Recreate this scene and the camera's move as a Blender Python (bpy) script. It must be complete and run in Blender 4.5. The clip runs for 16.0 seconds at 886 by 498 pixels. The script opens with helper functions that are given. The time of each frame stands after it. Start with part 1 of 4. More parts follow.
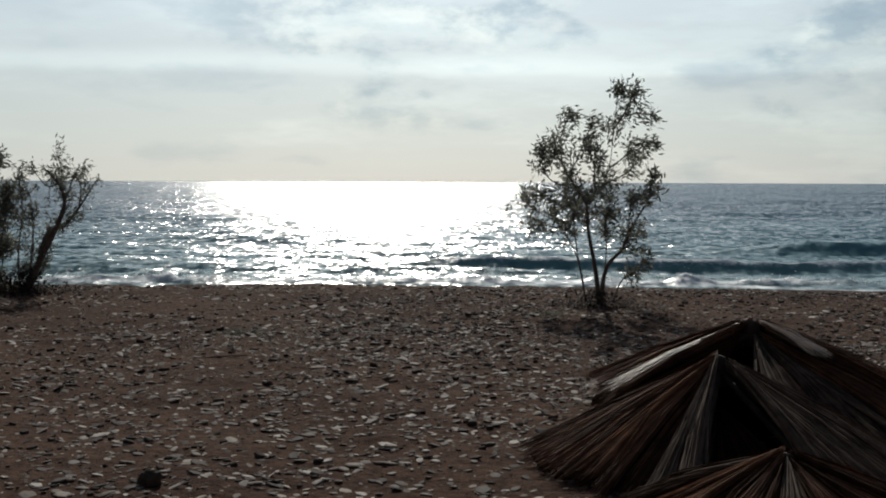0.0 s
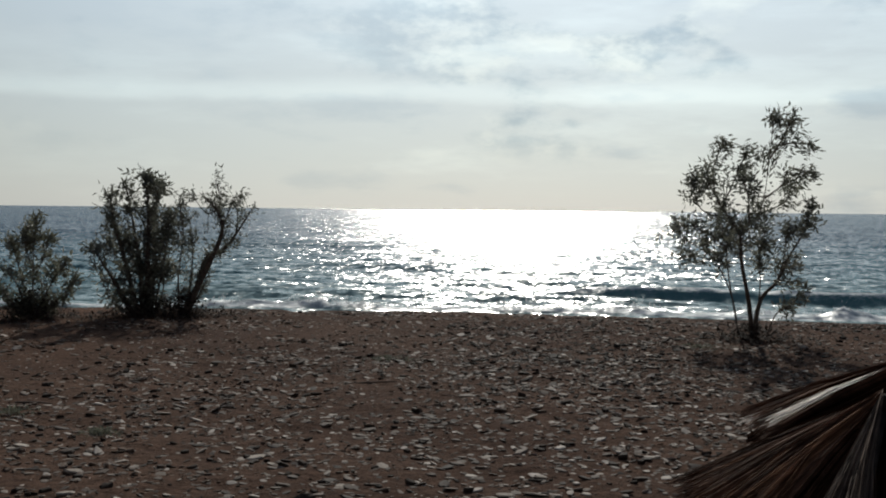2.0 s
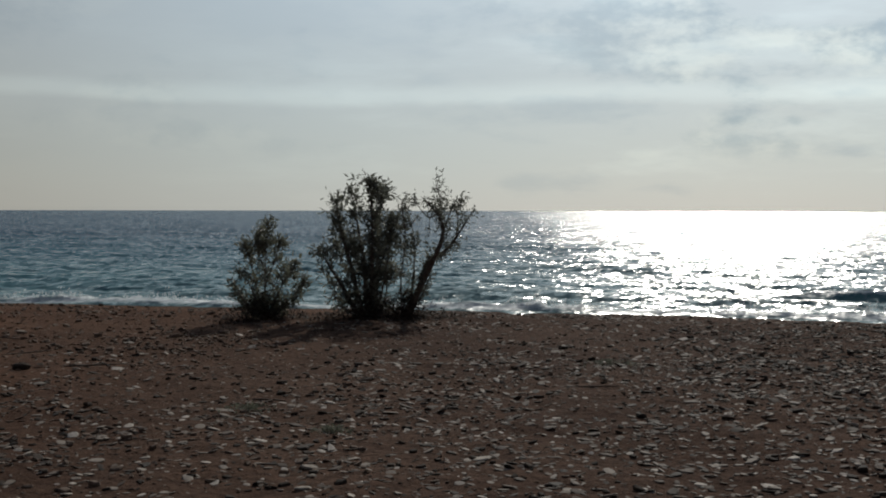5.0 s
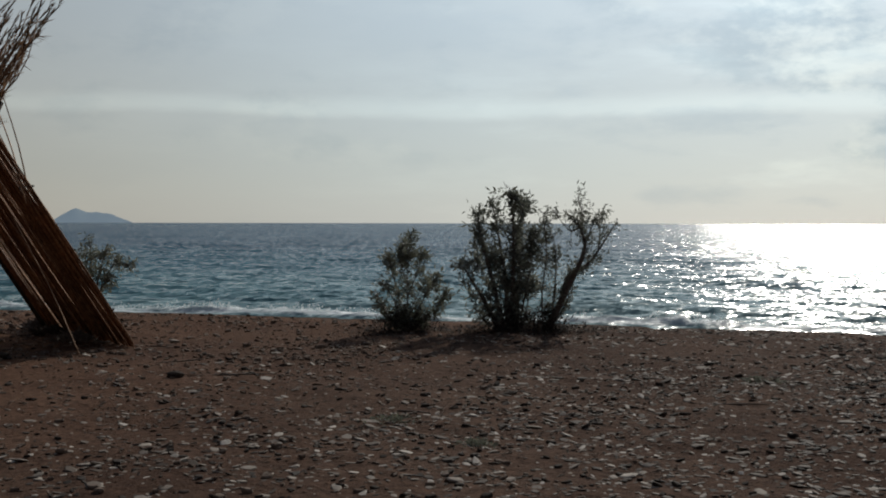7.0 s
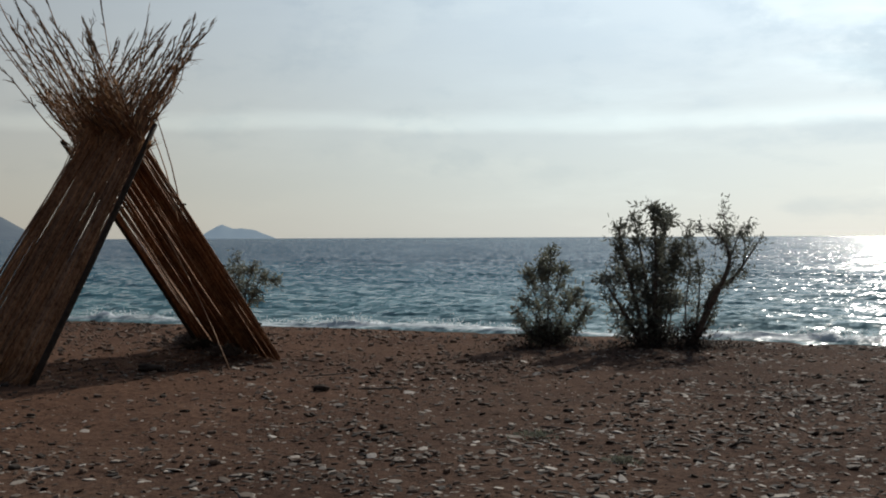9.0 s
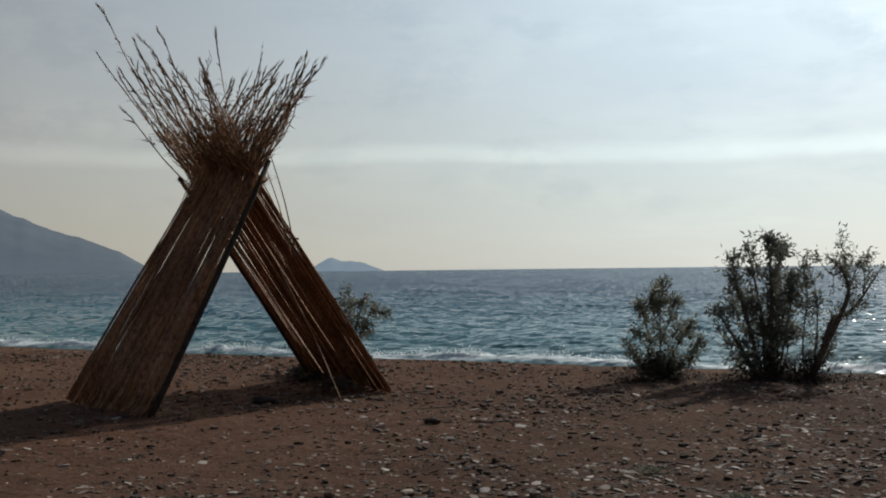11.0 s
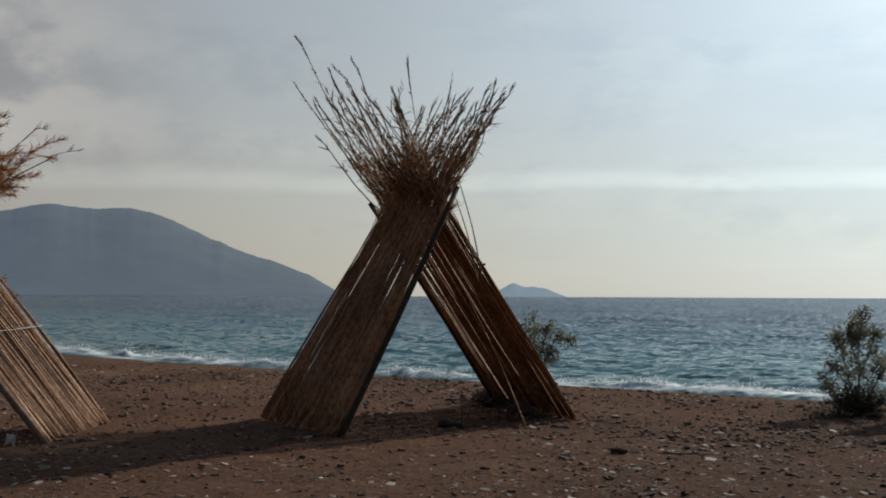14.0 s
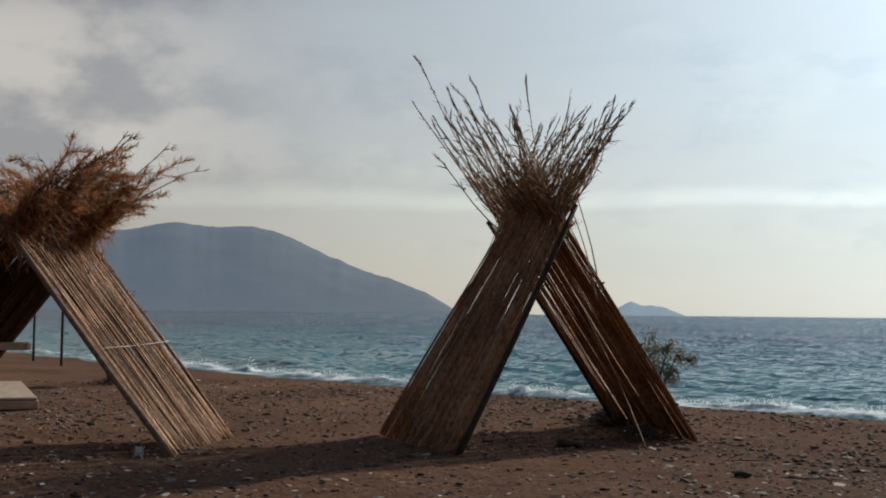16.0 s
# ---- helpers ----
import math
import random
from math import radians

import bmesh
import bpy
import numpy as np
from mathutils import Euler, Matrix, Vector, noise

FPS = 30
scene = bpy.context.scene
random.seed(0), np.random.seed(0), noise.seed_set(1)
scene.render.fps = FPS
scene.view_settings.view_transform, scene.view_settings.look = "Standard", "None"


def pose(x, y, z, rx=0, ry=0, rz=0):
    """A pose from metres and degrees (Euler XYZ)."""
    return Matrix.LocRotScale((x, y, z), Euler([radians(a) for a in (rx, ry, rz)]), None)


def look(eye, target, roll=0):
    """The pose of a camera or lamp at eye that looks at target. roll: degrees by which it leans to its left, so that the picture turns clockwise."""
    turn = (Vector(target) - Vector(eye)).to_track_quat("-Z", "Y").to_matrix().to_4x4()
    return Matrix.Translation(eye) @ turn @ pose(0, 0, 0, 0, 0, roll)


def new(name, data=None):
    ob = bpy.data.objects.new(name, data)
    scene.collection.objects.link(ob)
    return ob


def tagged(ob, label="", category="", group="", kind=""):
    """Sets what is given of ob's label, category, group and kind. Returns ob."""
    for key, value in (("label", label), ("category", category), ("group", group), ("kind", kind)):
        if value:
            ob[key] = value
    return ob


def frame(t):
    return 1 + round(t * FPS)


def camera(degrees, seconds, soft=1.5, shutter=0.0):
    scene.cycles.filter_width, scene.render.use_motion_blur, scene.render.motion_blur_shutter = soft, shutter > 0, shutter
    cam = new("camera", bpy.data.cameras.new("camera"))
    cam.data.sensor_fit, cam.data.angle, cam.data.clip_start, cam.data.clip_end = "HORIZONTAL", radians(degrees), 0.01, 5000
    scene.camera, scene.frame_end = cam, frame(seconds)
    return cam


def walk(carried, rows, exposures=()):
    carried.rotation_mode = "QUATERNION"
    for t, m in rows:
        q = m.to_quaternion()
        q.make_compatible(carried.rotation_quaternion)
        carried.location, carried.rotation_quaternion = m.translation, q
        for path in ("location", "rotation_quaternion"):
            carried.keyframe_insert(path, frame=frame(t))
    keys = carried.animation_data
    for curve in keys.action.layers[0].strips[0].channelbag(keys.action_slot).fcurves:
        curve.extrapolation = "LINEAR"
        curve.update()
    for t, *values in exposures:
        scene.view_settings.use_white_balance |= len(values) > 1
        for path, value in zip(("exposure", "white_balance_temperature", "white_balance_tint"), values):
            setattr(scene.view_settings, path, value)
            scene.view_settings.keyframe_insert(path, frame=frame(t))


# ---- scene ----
cam = camera(41.24, 16.0, soft=1.95, shutter=0.0)
EYE = 1.65
# seconds, eye x, y, rise, then the turn to the left, the upward tilt and the lean to the right in degrees
ROWS = [
    (0.0, 0.000, -0.000, -0.000, 0.06, -3.27, -0.22),
    (0.5, -0.003, -0.003, 0.000, 1.84, -2.97, -0.18),
    (1.0, -0.013, -0.000, 0.007, 3.90, -2.74, -0.06),
    (1.5, -0.029, -0.007, 0.010, 5.69, -2.29, -0.16),
    (2.0, -0.048, -0.011, 0.008, 7.10, -1.93, -0.58),
    (2.5, -0.060, -0.014, 0.009, 8.69, -2.07, -0.62),
    (3.0, -0.070, -0.016, 0.009, 10.96, -1.91, -0.21),
    (3.5, -0.077, -0.020, 0.016, 12.84, -1.71, 0.02),
    (4.0, -0.097, -0.016, 0.011, 14.55, -1.64, -0.11),
    (4.2, -0.102, -0.017, 0.012, 15.09, -1.75, -0.11),
    (6.3, -0.149, -0.031, 0.017, 21.99, -1.30, -0.08),
    (6.5, -0.154, -0.034, 0.018, 22.66, -1.17, -0.08),
    (7.0, -0.168, -0.048, 0.023, 24.20, -1.27, -0.12),
    (7.5, -0.176, -0.055, 0.027, 25.99, -1.60, 0.41),
    (8.0, -0.182, -0.067, 0.029, 28.12, -1.16, 0.56),
    (8.5, -0.194, -0.071, 0.033, 29.51, -0.66, 0.39),
    (9.0, -0.202, -0.077, 0.033, 30.88, -0.57, 0.25),
    (9.2, -0.205, -0.078, 0.034, 31.44, -0.44, 0.25),
    (11.3, -0.236, -0.092, 0.048, 37.01, 1.20, 0.66),
    (11.5, -0.239, -0.093, 0.049, 37.67, 1.29, 0.66),
    (12.0, -0.246, -0.101, 0.048, 39.03, 1.68, 0.68),
    (12.5, -0.256, -0.107, 0.049, 40.62, 2.01, 0.65),
    (13.0, -0.255, -0.113, 0.048, 41.86, 1.80, 0.66),
    (13.5, -0.264, -0.122, 0.049, 43.43, 1.83, 0.24),
    (14.0, -0.265, -0.131, 0.051, 44.95, 2.29, -0.24),
    (14.5, -0.266, -0.140, 0.052, 46.29, 2.61, -0.81),
    (15.0, -0.273, -0.141, 0.053, 47.79, 2.71, -0.83),
    (15.5, -0.279, -0.145, 0.056, 49.35, 2.97, -0.64),
    (16.0, -0.286, -0.146, 0.055, 50.61, 3.12, -0.57),
]


def eye_pose(x, y, z, yaw, pitch, lean):
    a, b = radians(yaw), radians(pitch)
    way = Vector((-math.sin(a) * math.cos(b), math.cos(a) * math.cos(b), math.sin(b)))
    eye = Vector((x, y, EYE + z))
    return look(eye, eye + way, -lean)


walk(cam, [(r[0], eye_pose(*r[1:])) for r in ROWS],
     [(0.0, -0.15), (2.0, -0.2), (4.0, -0.42), (6.5, -0.45), (7.1, -0.2), (7.5, -0.13), (8.2, 0.12), (9.5, 0.12), (12.5, 0.10), (14.5, 0.22), (15.2, 0.23), (16.0, 0.44)])

# ---- world and sun ----
SUN_LEFT, SUN_UP = 2.5, 30.0
world = bpy.data.worlds.new("sky")
scene.world = world
world.use_nodes = True
wt = world.node_tree
wt.nodes.clear()


def wnode(kind, **kw):
    n = wt.nodes.new(kind)
    for k, v in kw.items():
        if k in n.inputs:
            n.inputs[k].default_value = v
    return n


def wlink(a_, b_):
    wt.links.new(a_, b_)


def wmath(op, a_, b_=0.0, clamp=False):
    n = wt.nodes.new("ShaderNodeMath")
    n.operation, n.use_clamp = op, clamp
    for i, v in enumerate((a_, b_)):
        if isinstance(v, (int, float)):
            n.inputs[i].default_value = v
        else:
            wlink(v, n.inputs[i])
    return n.outputs[0]


def wrange(v, lo, hi, to_lo=0.0, to_hi=1.0):
    n = wt.nodes.new("ShaderNodeMapRange")
    n.interpolation_type = "SMOOTHSTEP"
    for k, q in (("From Min", lo), ("From Max", hi), ("To Min", to_lo), ("To Max", to_hi)):
        n.inputs[k].default_value = q
    wlink(v, n.inputs["Value"])
    return n.outputs["Result"]


def wnoise(scale, detail, rough, stretch, shift=(0, 0, 0)):
    mp = wt.nodes.new("ShaderNodeMapping")
    mp.inputs["Scale"].default_value, mp.inputs["Location"].default_value = stretch, shift
    wlink(co.outputs["Generated"], mp.inputs["Vector"])
    n = wnode("ShaderNodeTexNoise", Scale=scale, Detail=detail, Roughness=rough)
    wlink(mp.outputs[0], n.inputs["Vector"])
    return n.outputs["Fac"]


def wmix(fac, a_, b_, mode="MIX"):
    n = wt.nodes.new("ShaderNodeMix")
    n.data_type, n.blend_type = "RGBA", mode
    for sock, v in ((n.inputs["Factor"], fac), (n.inputs["A"], a_), (n.inputs["B"], b_)):
        if isinstance(v, (int, float)):
            sock.default_value = v
        elif isinstance(v, tuple):
            sock.default_value = (*v, 1)
        else:
            wlink(v, sock)
    return n.outputs["Result"]


sky = wnode("ShaderNodeTexSky")
sky.sky_type, sky.sun_disc = "NISHITA", False
sky.sun_elevation, sky.sun_rotation = radians(SUN_UP), radians(-SUN_LEFT)
sky.air_density, sky.dust_density, sky.ozone_density = 1.0, 0.6, 1.5
co = wnode("ShaderNodeTexCoord")
parts_ = wnode("ShaderNodeSeparateXYZ")
wlink(co.outputs["Generated"], parts_.inputs[0])
dot = wt.nodes.new("ShaderNodeVectorMath")
dot.operation = "DOT_PRODUCT"
wlink(co.outputs["Generated"], dot.inputs[0])
e, a = radians(SUN_UP), radians(SUN_LEFT)
TO_SUN = Vector((-math.sin(a) * math.cos(e), math.cos(a) * math.cos(e), math.sin(e)))
dot.inputs[1].default_value = TO_SUN
near_sun = wmath("POWER", wmath("MAXIMUM", dot.outputs["Value"], 0.0), 9.0)
# a thin bright veil of high cloud, brightest low over the sea and round the sun
veil = wmix(wrange(dot.outputs["Value"], 0.02, 0.98), (2.1, 1.8, 1.65), (4.95, 5.65, 6.0))
veil = wmix(wrange(parts_.outputs[2], 0.24, 0.44), veil, wmix(1.0, veil, (0.20, 0.28, 0.42), "MULTIPLY"))
veil = wmix(wrange(parts_.outputs[0], -0.35, -0.8), veil, wmix(1.0, veil, (0.995, 0.88, 0.787), "MULTIPLY"))
high_left = wmath("MULTIPLY", wrange(parts_.outputs[0], -0.3, -0.8), wrange(parts_.outputs[2], 0.09, 0.25))
veil = wmix(high_left, veil, wmix(1.0, veil, (0.80, 0.83, 0.87), "MULTIPLY"))
veil = wmix(near_sun, veil, (10.9, 11.7, 11.9))
low = wrange(parts_.outputs[2], 0.04, 0.21)
veil = wmix(low, wmix(1.0, veil, (0.93, 0.938, 0.918), "MULTIPLY"), wmix(1.0, veil, (0.94, 1.0, 1.05), "MULTIPLY"))
total = wmix(0.88, sky.outputs["Color"], veil)
# long streaks low over the sea
streak = wrange(wnoise(2.2, 6.0, 0.6, (2.0, 2.0, 10.0)), 0.47, 0.70)
edge = wmath("ADD", parts_.outputs[2], wmath("MULTIPLY", wmath("SUBTRACT", wnoise(2.0, 5.0, 0.6, (1.5, 1.5, 6.0), (5, 2, 1)), 0.5), 0.028))
band = wmath("MULTIPLY", wrange(edge, 0.085, 0.094), wrange(edge, 0.110, 0.096))
total = wmix(wmath("MULTIPLY", wmath("ADD", wmath("MULTIPLY", wmath("MULTIPLY", streak, 0.42), wrange(parts_.outputs[0], -0.6, -0.1, 0.25, 1.0)), wmath("MULTIPLY", band, 0.5), True), 1.0), total, wmix(1.0, total, (1.30, 1.32, 1.29), "MULTIPLY"))
shade = wrange(wnoise(4.0, 6.0, 0.55, (1.6, 1.6, 5.0), (3.1, 0.4, 0.2)), 0.54, 0.70)
total = wmix(wmath("MULTIPLY", wmath("MULTIPLY", shade, 0.85), wrange(parts_.outputs[0], -0.55, 0.05, 0.1, 1.0)), total, wmix(1.0, total, (0.76, 0.81, 0.87), "MULTIPLY"))
# small soft heaps of cloud on the sunny side
tone = wnoise(7.5, 6.0, 0.55, (1.0, 1.0, 2.4), (1.7, 0.3, 0.9))
where = wmath("MULTIPLY", wrange(parts_.outputs[0], -0.38, 0.02, 0.25, 1.0), wmath("MULTIPLY", wrange(parts_.outputs[2], 0.03, 0.07), wrange(parts_.outputs[2], 0.30, 0.20)))
puff = wmath("MULTIPLY", wrange(tone, 0.48, 0.62), where)
total = wmix(wmath("MULTIPLY", puff, 1.0), total, wmix(wrange(wnoise(16.0, 5.0, 0.6, (1.0, 1.0, 1.8), (0.2, 0.5, 2.1)), 0.38, 0.64), wmix(1.0, total, (0.68, 0.745, 0.80), "MULTIPLY"), wmix(1.0, total, (1.18, 1.15, 1.09), "MULTIPLY")))
# heavier cloud to the far left, above the mountain
left = wmath("MULTIPLY", wrange(parts_.outputs[0], -0.80, -0.93), wrange(parts_.outputs[2], 0.07, 0.13))
heap = wnoise(9.0, 7.0, 0.55, (1.0, 1.0, 1.8), (0.3, 0.9, 0.55))
total = wmix(wmath("MULTIPLY", left, 0.85), total, wmix(wrange(heap, 0.40, 0.62), (2.3, 2.33, 2.42), (4.3, 4.1, 3.85)))
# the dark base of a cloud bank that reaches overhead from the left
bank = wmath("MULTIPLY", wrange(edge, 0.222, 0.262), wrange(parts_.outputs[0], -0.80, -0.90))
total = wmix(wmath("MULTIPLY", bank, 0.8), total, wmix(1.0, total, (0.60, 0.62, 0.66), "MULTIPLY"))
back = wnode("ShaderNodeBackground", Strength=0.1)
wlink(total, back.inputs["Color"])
out = wnode("ShaderNodeOutputWorld")
wlink(back.outputs[0], out.inputs["Surface"])

sun = new("sun", bpy.data.lights.new("sun", "SUN"))
sun.data.energy, sun.data.angle, sun.data.color = 3.2, radians(0.53), (1.0, 0.95, 0.86)
sun.matrix_world = look((0, 0, 30), Vector((0, 0, 30)) - TO_SUN)

# ---- materials ----
def material(name, build):
    m = bpy.data.materials.new(name)
    m.use_nodes = True
    t = m.node_tree
    t.nodes.clear()
    o = t.nodes.new("ShaderNodeOutputMaterial")
    b = t.nodes.new("ShaderNodeBsdfPrincipled")
    t.links.new(b.outputs[0], o.inputs["Surface"])
    build(t, b)
    return m


def tnode(t, kind, **kw):
    n = t.nodes.new(kind)
    for k, v in kw.items():
        n.inputs[k.replace("_", " ")].default_value = v
    return n


def ramp(t, fac, stops):
    n = t.nodes.new("ShaderNodeValToRGB")
    el = n.color_ramp.elements
    while len(el) < len(stops):
        el.new(0.5)
    for e_, (p, c) in zip(el, stops):
        e_.position, e_.color = p, (*c, 1)
    t.links.new(fac, n.inputs["Fac"])
    return n.outputs["Color"]


def mixed(t, fac, a, b, mode="MIX"):
    n = t.nodes.new("ShaderNodeMix")
    n.data_type, n.blend_type = "RGBA", mode
    for sock, v in ((n.inputs["Factor"], fac), (n.inputs["A"], a), (n.inputs["B"], b)):
        if isinstance(v, (int, float)):
            sock.default_value = v
        elif isinstance(v, tuple):
            sock.default_value = (*v, 1)
        else:
            t.links.new(v, sock)
    return n.outputs["Result"]


def noise_of(t, scale, detail=4.0, rough=0.55, stretch=None, coords="Object"):
    c = t.nodes.new("ShaderNodeTexCoord").outputs[coords]
    if stretch:
        mp = t.nodes.new("ShaderNodeMapping")
        mp.inputs["Scale"].default_value = stretch
        t.links.new(c, mp.inputs["Vector"])
        c = mp.outputs[0]
    n = tnode(t, "ShaderNodeTexNoise", Scale=scale, Detail=detail, Roughness=rough)
    t.links.new(c, n.inputs["Vector"])
    return n.outputs["Fac"]


def bumped(t, b, height, strength, distance, under=None):
    n = tnode(t, "ShaderNodeBump", Strength=strength, Distance=distance)
    t.links.new(height, n.inputs["Height"])
    if under:
        t.links.new(under, n.inputs["Normal"])
    t.links.new(n.outputs[0], b.inputs["Normal"])
    return n.outputs[0]


def make_sand(t, b):
    big = ramp(t, noise_of(t, 0.35, 5), [(0.3, (0.061, 0.034, 0.024)), (0.7, (0.110, 0.066, 0.046))])
    grit = ramp(t, noise_of(t, 14, 6, 0.7), [(0.3, (0.35, 0.33, 0.32)), (0.5, (0.95, 0.95, 0.95)), (0.72, (1.35, 1.3, 1.25))])
    col = mixed(t, 1.0, big, grit, "MULTIPLY")
    wet = t.nodes.new("ShaderNodeAttribute")
    wet.attribute_name = "wet"
    # lighter, redder sand toward the left, where fewer stones lie
    dry = t.nodes.new("ShaderNodeAttribute")
    dry.attribute_name = "dry"
    col = mixed(t, dry.outputs["Fac"], col, mixed(t, 1.0, col, (1.38, 1.28, 1.18), "MULTIPLY"))
    col = mixed(t, wet.outputs["Fac"], col, (0.035, 0.03, 0.026))
    t.links.new(col, b.inputs["Base Color"])
    b.inputs["Roughness"].default_value = 1.0
    b.inputs["Specular IOR Level"].default_value = 0.03
    n1 = bumped(t, b, noise_of(t, 5, 6, 0.65), 0.9, 0.06)
    bumped(t, b, noise_of(t, 38, 5, 0.7), 0.8, 0.018, n1)


def make_water(t, b):
    far = t.nodes.new("ShaderNodeAttribute")
    far.attribute_name = "deep"
    col = ramp(t, far.outputs["Fac"], [(0.0, (0.12, 0.215, 0.205)), (0.12, (0.055, 0.165, 0.175)), (0.4, (0.026, 0.115, 0.145)), (1.0, (0.013, 0.062, 0.10))])
    foam = t.nodes.new("ShaderNodeAttribute")
    foam.attribute_name = "foam"
    lace = ramp(t, noise_of(t, 11.0, 7, 0.75), [(0.44, (0, 0, 0)), (0.58, (1, 1, 1))])
    mul = t.nodes.new("ShaderNodeMath")
    mul.operation = "MULTIPLY_ADD"
    t.links.new(foam.outputs["Fac"], mul.inputs[0])
    mul.inputs[1].default_value = 1.9
    mul.inputs[2].default_value = -0.95
    add = t.nodes.new("ShaderNodeMath")
    add.operation = "ADD"
    add.use_clamp = True
    t.links.new(mul.outputs[0], add.inputs[0])
    t.links.new(lace, add.inputs[1])
    cut = t.nodes.new("ShaderNodeMath")
    cut.operation = "MULTIPLY"
    cut.use_clamp = True
    t.links.new(add.outputs[0], cut.inputs[0])
    t.links.new(foam.outputs["Fac"], cut.inputs[1])
    t.links.new(mixed(t, cut.outputs[0], col, (0.8, 0.82, 0.82)), b.inputs["Base Color"])
    rough = t.nodes.new("ShaderNodeMapRange")
    rough.inputs["To Min"].default_value, rough.inputs["To Max"].default_value = 0.19, 0.7
    t.links.new(cut.outputs[0], rough.inputs["Value"])
    t.links.new(rough.outputs[0], b.inputs["Roughness"])
    b.inputs["IOR"].default_value = 1.333
    # facets of the chop, as slopes added to the surface's normal; the steep wave faces are smooth
    steep_face = t.nodes.new("ShaderNodeAttribute")
    steep_face.attribute_name = "face"
    calm = t.nodes.new("ShaderNodeMapRange")
    calm.inputs["To Min"].default_value, calm.inputs["To Max"].default_value = 1.0, 0.5
    t.links.new(steep_face.outputs["Fac"], calm.inputs["Value"])
    total = t.nodes.new("ShaderNodeNewGeometry").outputs["Normal"]
    for scale, stretch, slope in ((0.5, (0.35, 1.1, 1.0), 0.26), (2.9, (0.55, 0.9, 1.0), 1.2), (7.0, (0.8, 0.5, 1.0), 1.1)):
        mp = t.nodes.new("ShaderNodeMapping")
        mp.inputs["Scale"].default_value = stretch
        t.links.new(t.nodes.new("ShaderNodeTexCoord").outputs["Object"], mp.inputs["Vector"])
        n = tnode(t, "ShaderNodeTexNoise", Scale=scale, Detail=3.0, Roughness=0.6)
        t.links.new(mp.outputs[0], n.inputs["Vector"])
        less = t.nodes.new("ShaderNodeVectorMath")
        less.operation = "SUBTRACT"
        less.inputs[1].default_value = (0.5, 0.5, 0.5)
        t.links.new(n.outputs["Color"], less.inputs[0])
        grow = t.nodes.new("ShaderNodeVectorMath")
        grow.operation = "MULTIPLY_ADD"
        grow.inputs[1].default_value = (slope, slope, 0.0)
        soft = t.nodes.new("ShaderNodeVectorMath")
        soft.operation = "SCALE"
        t.links.new(less.outputs[0], soft.inputs[0])
        t.links.new(calm.outputs[0], soft.inputs["Scale"])
        t.links.new(soft.outputs[0], grow.inputs[0])
        t.links.new(total, grow.inputs[2])
        total = grow.outputs[0]
    # normals lean toward the camera's side, so the sea reflects darker, higher sky
    more = t.nodes.new("ShaderNodeMapRange")
    more.inputs["To Min"].default_value, more.inputs["To Max"].default_value = 1.0, 1.12
    t.links.new(far.outputs["Fac"], more.inputs["Value"])
    slant = t.nodes.new("ShaderNodeVectorMath")
    slant.operation = "SCALE"
    slant.inputs[0].default_value = (0.05, -0.19, 0.0)
    t.links.new(more.outputs[0], slant.inputs["Scale"])
    view_tilt = t.nodes.new("ShaderNodeVectorMath")
    view_tilt.operation = "ADD"
    t.links.new(slant.outputs[0], view_tilt.inputs[1])
    t.links.new(total, view_tilt.inputs[0])
    total = view_tilt.outputs[0]
    unit = t.nodes.new("ShaderNodeVectorMath")
    unit.operation = "NORMALIZE"
    t.links.new(total, unit.inputs[0])
    t.links.new(unit.outputs[0], b.inputs["Normal"])


def make_reed(lo, hi):
    def build(t, b):
        r = t.nodes.new("ShaderNodeObjectInfo").outputs["Random"]
        base = ramp(t, r, [(0.0, lo), (1.0, hi)])
        streak = ramp(t, noise_of(t, 20.0, 5, 0.65, (1, 1, 0.35)), [(0.34, (0.52, 0.47, 0.44)), (0.66, (1.15, 1.13, 1.1))])
        patch = ramp(t, noise_of(t, 1.6, 4, 0.6), [(0.35, (0.62, 0.58, 0.55)), (0.65, (1.12, 1.1, 1.06))])
        joint = ramp(t, noise_of(t, 32.0, 3, 0.7), [(0.36, (0.55, 0.5, 0.46)), (0.5, (1.0, 1.0, 1.0)), (0.68, (1.16, 1.16, 1.16))])
        worn = mixed(t, 1.0, mixed(t, 1.0, base, streak, "MULTIPLY"), patch, "MULTIPLY")
        t.links.new(mixed(t, 1.0, worn, joint, "MULTIPLY"), b.inputs["Base Color"])
        b.inputs["Roughness"].default_value = 0.7
        b.inputs["Specular IOR Level"].default_value = 0.15
        bumped(t, b, noise_of(t, 60, 3), 0.4, 0.004)
    return build


def make_thatch(lo, hi, pale, gloss, rough=0.8):
    """Fine straws, each of its own shade."""
    def build(t, b):
        r = t.nodes.new("ShaderNodeNewGeometry").outputs["Random Per Island"]
        c = ramp(t, r, [(0.0, lo), (0.8, hi), (0.94, hi), (1.0, pale)])
        g = ramp(t, noise_of(t, 5.0, 4, 0.6), [(0.32, (0.45, 0.4, 0.38)), (0.68, (1.2, 1.15, 1.1))])
        t.links.new(mixed(t, 1.0, c, g, "MULTIPLY"), b.inputs["Base Color"])
        b.inputs["Roughness"].default_value = rough
        b.inputs["Specular IOR Level"].default_value = gloss
    return build


def make_bark(t, b):
    c = ramp(t, noise_of(t, 18, 5, 0.65), [(0.3, (0.05, 0.038, 0.03)), (0.7, (0.15, 0.115, 0.09))])
    t.links.new(c, b.inputs["Base Color"])
    b.inputs["Roughness"].default_value = 0.9
    bumped(t, b, noise_of(t, 40, 4), 0.7, 0.01)


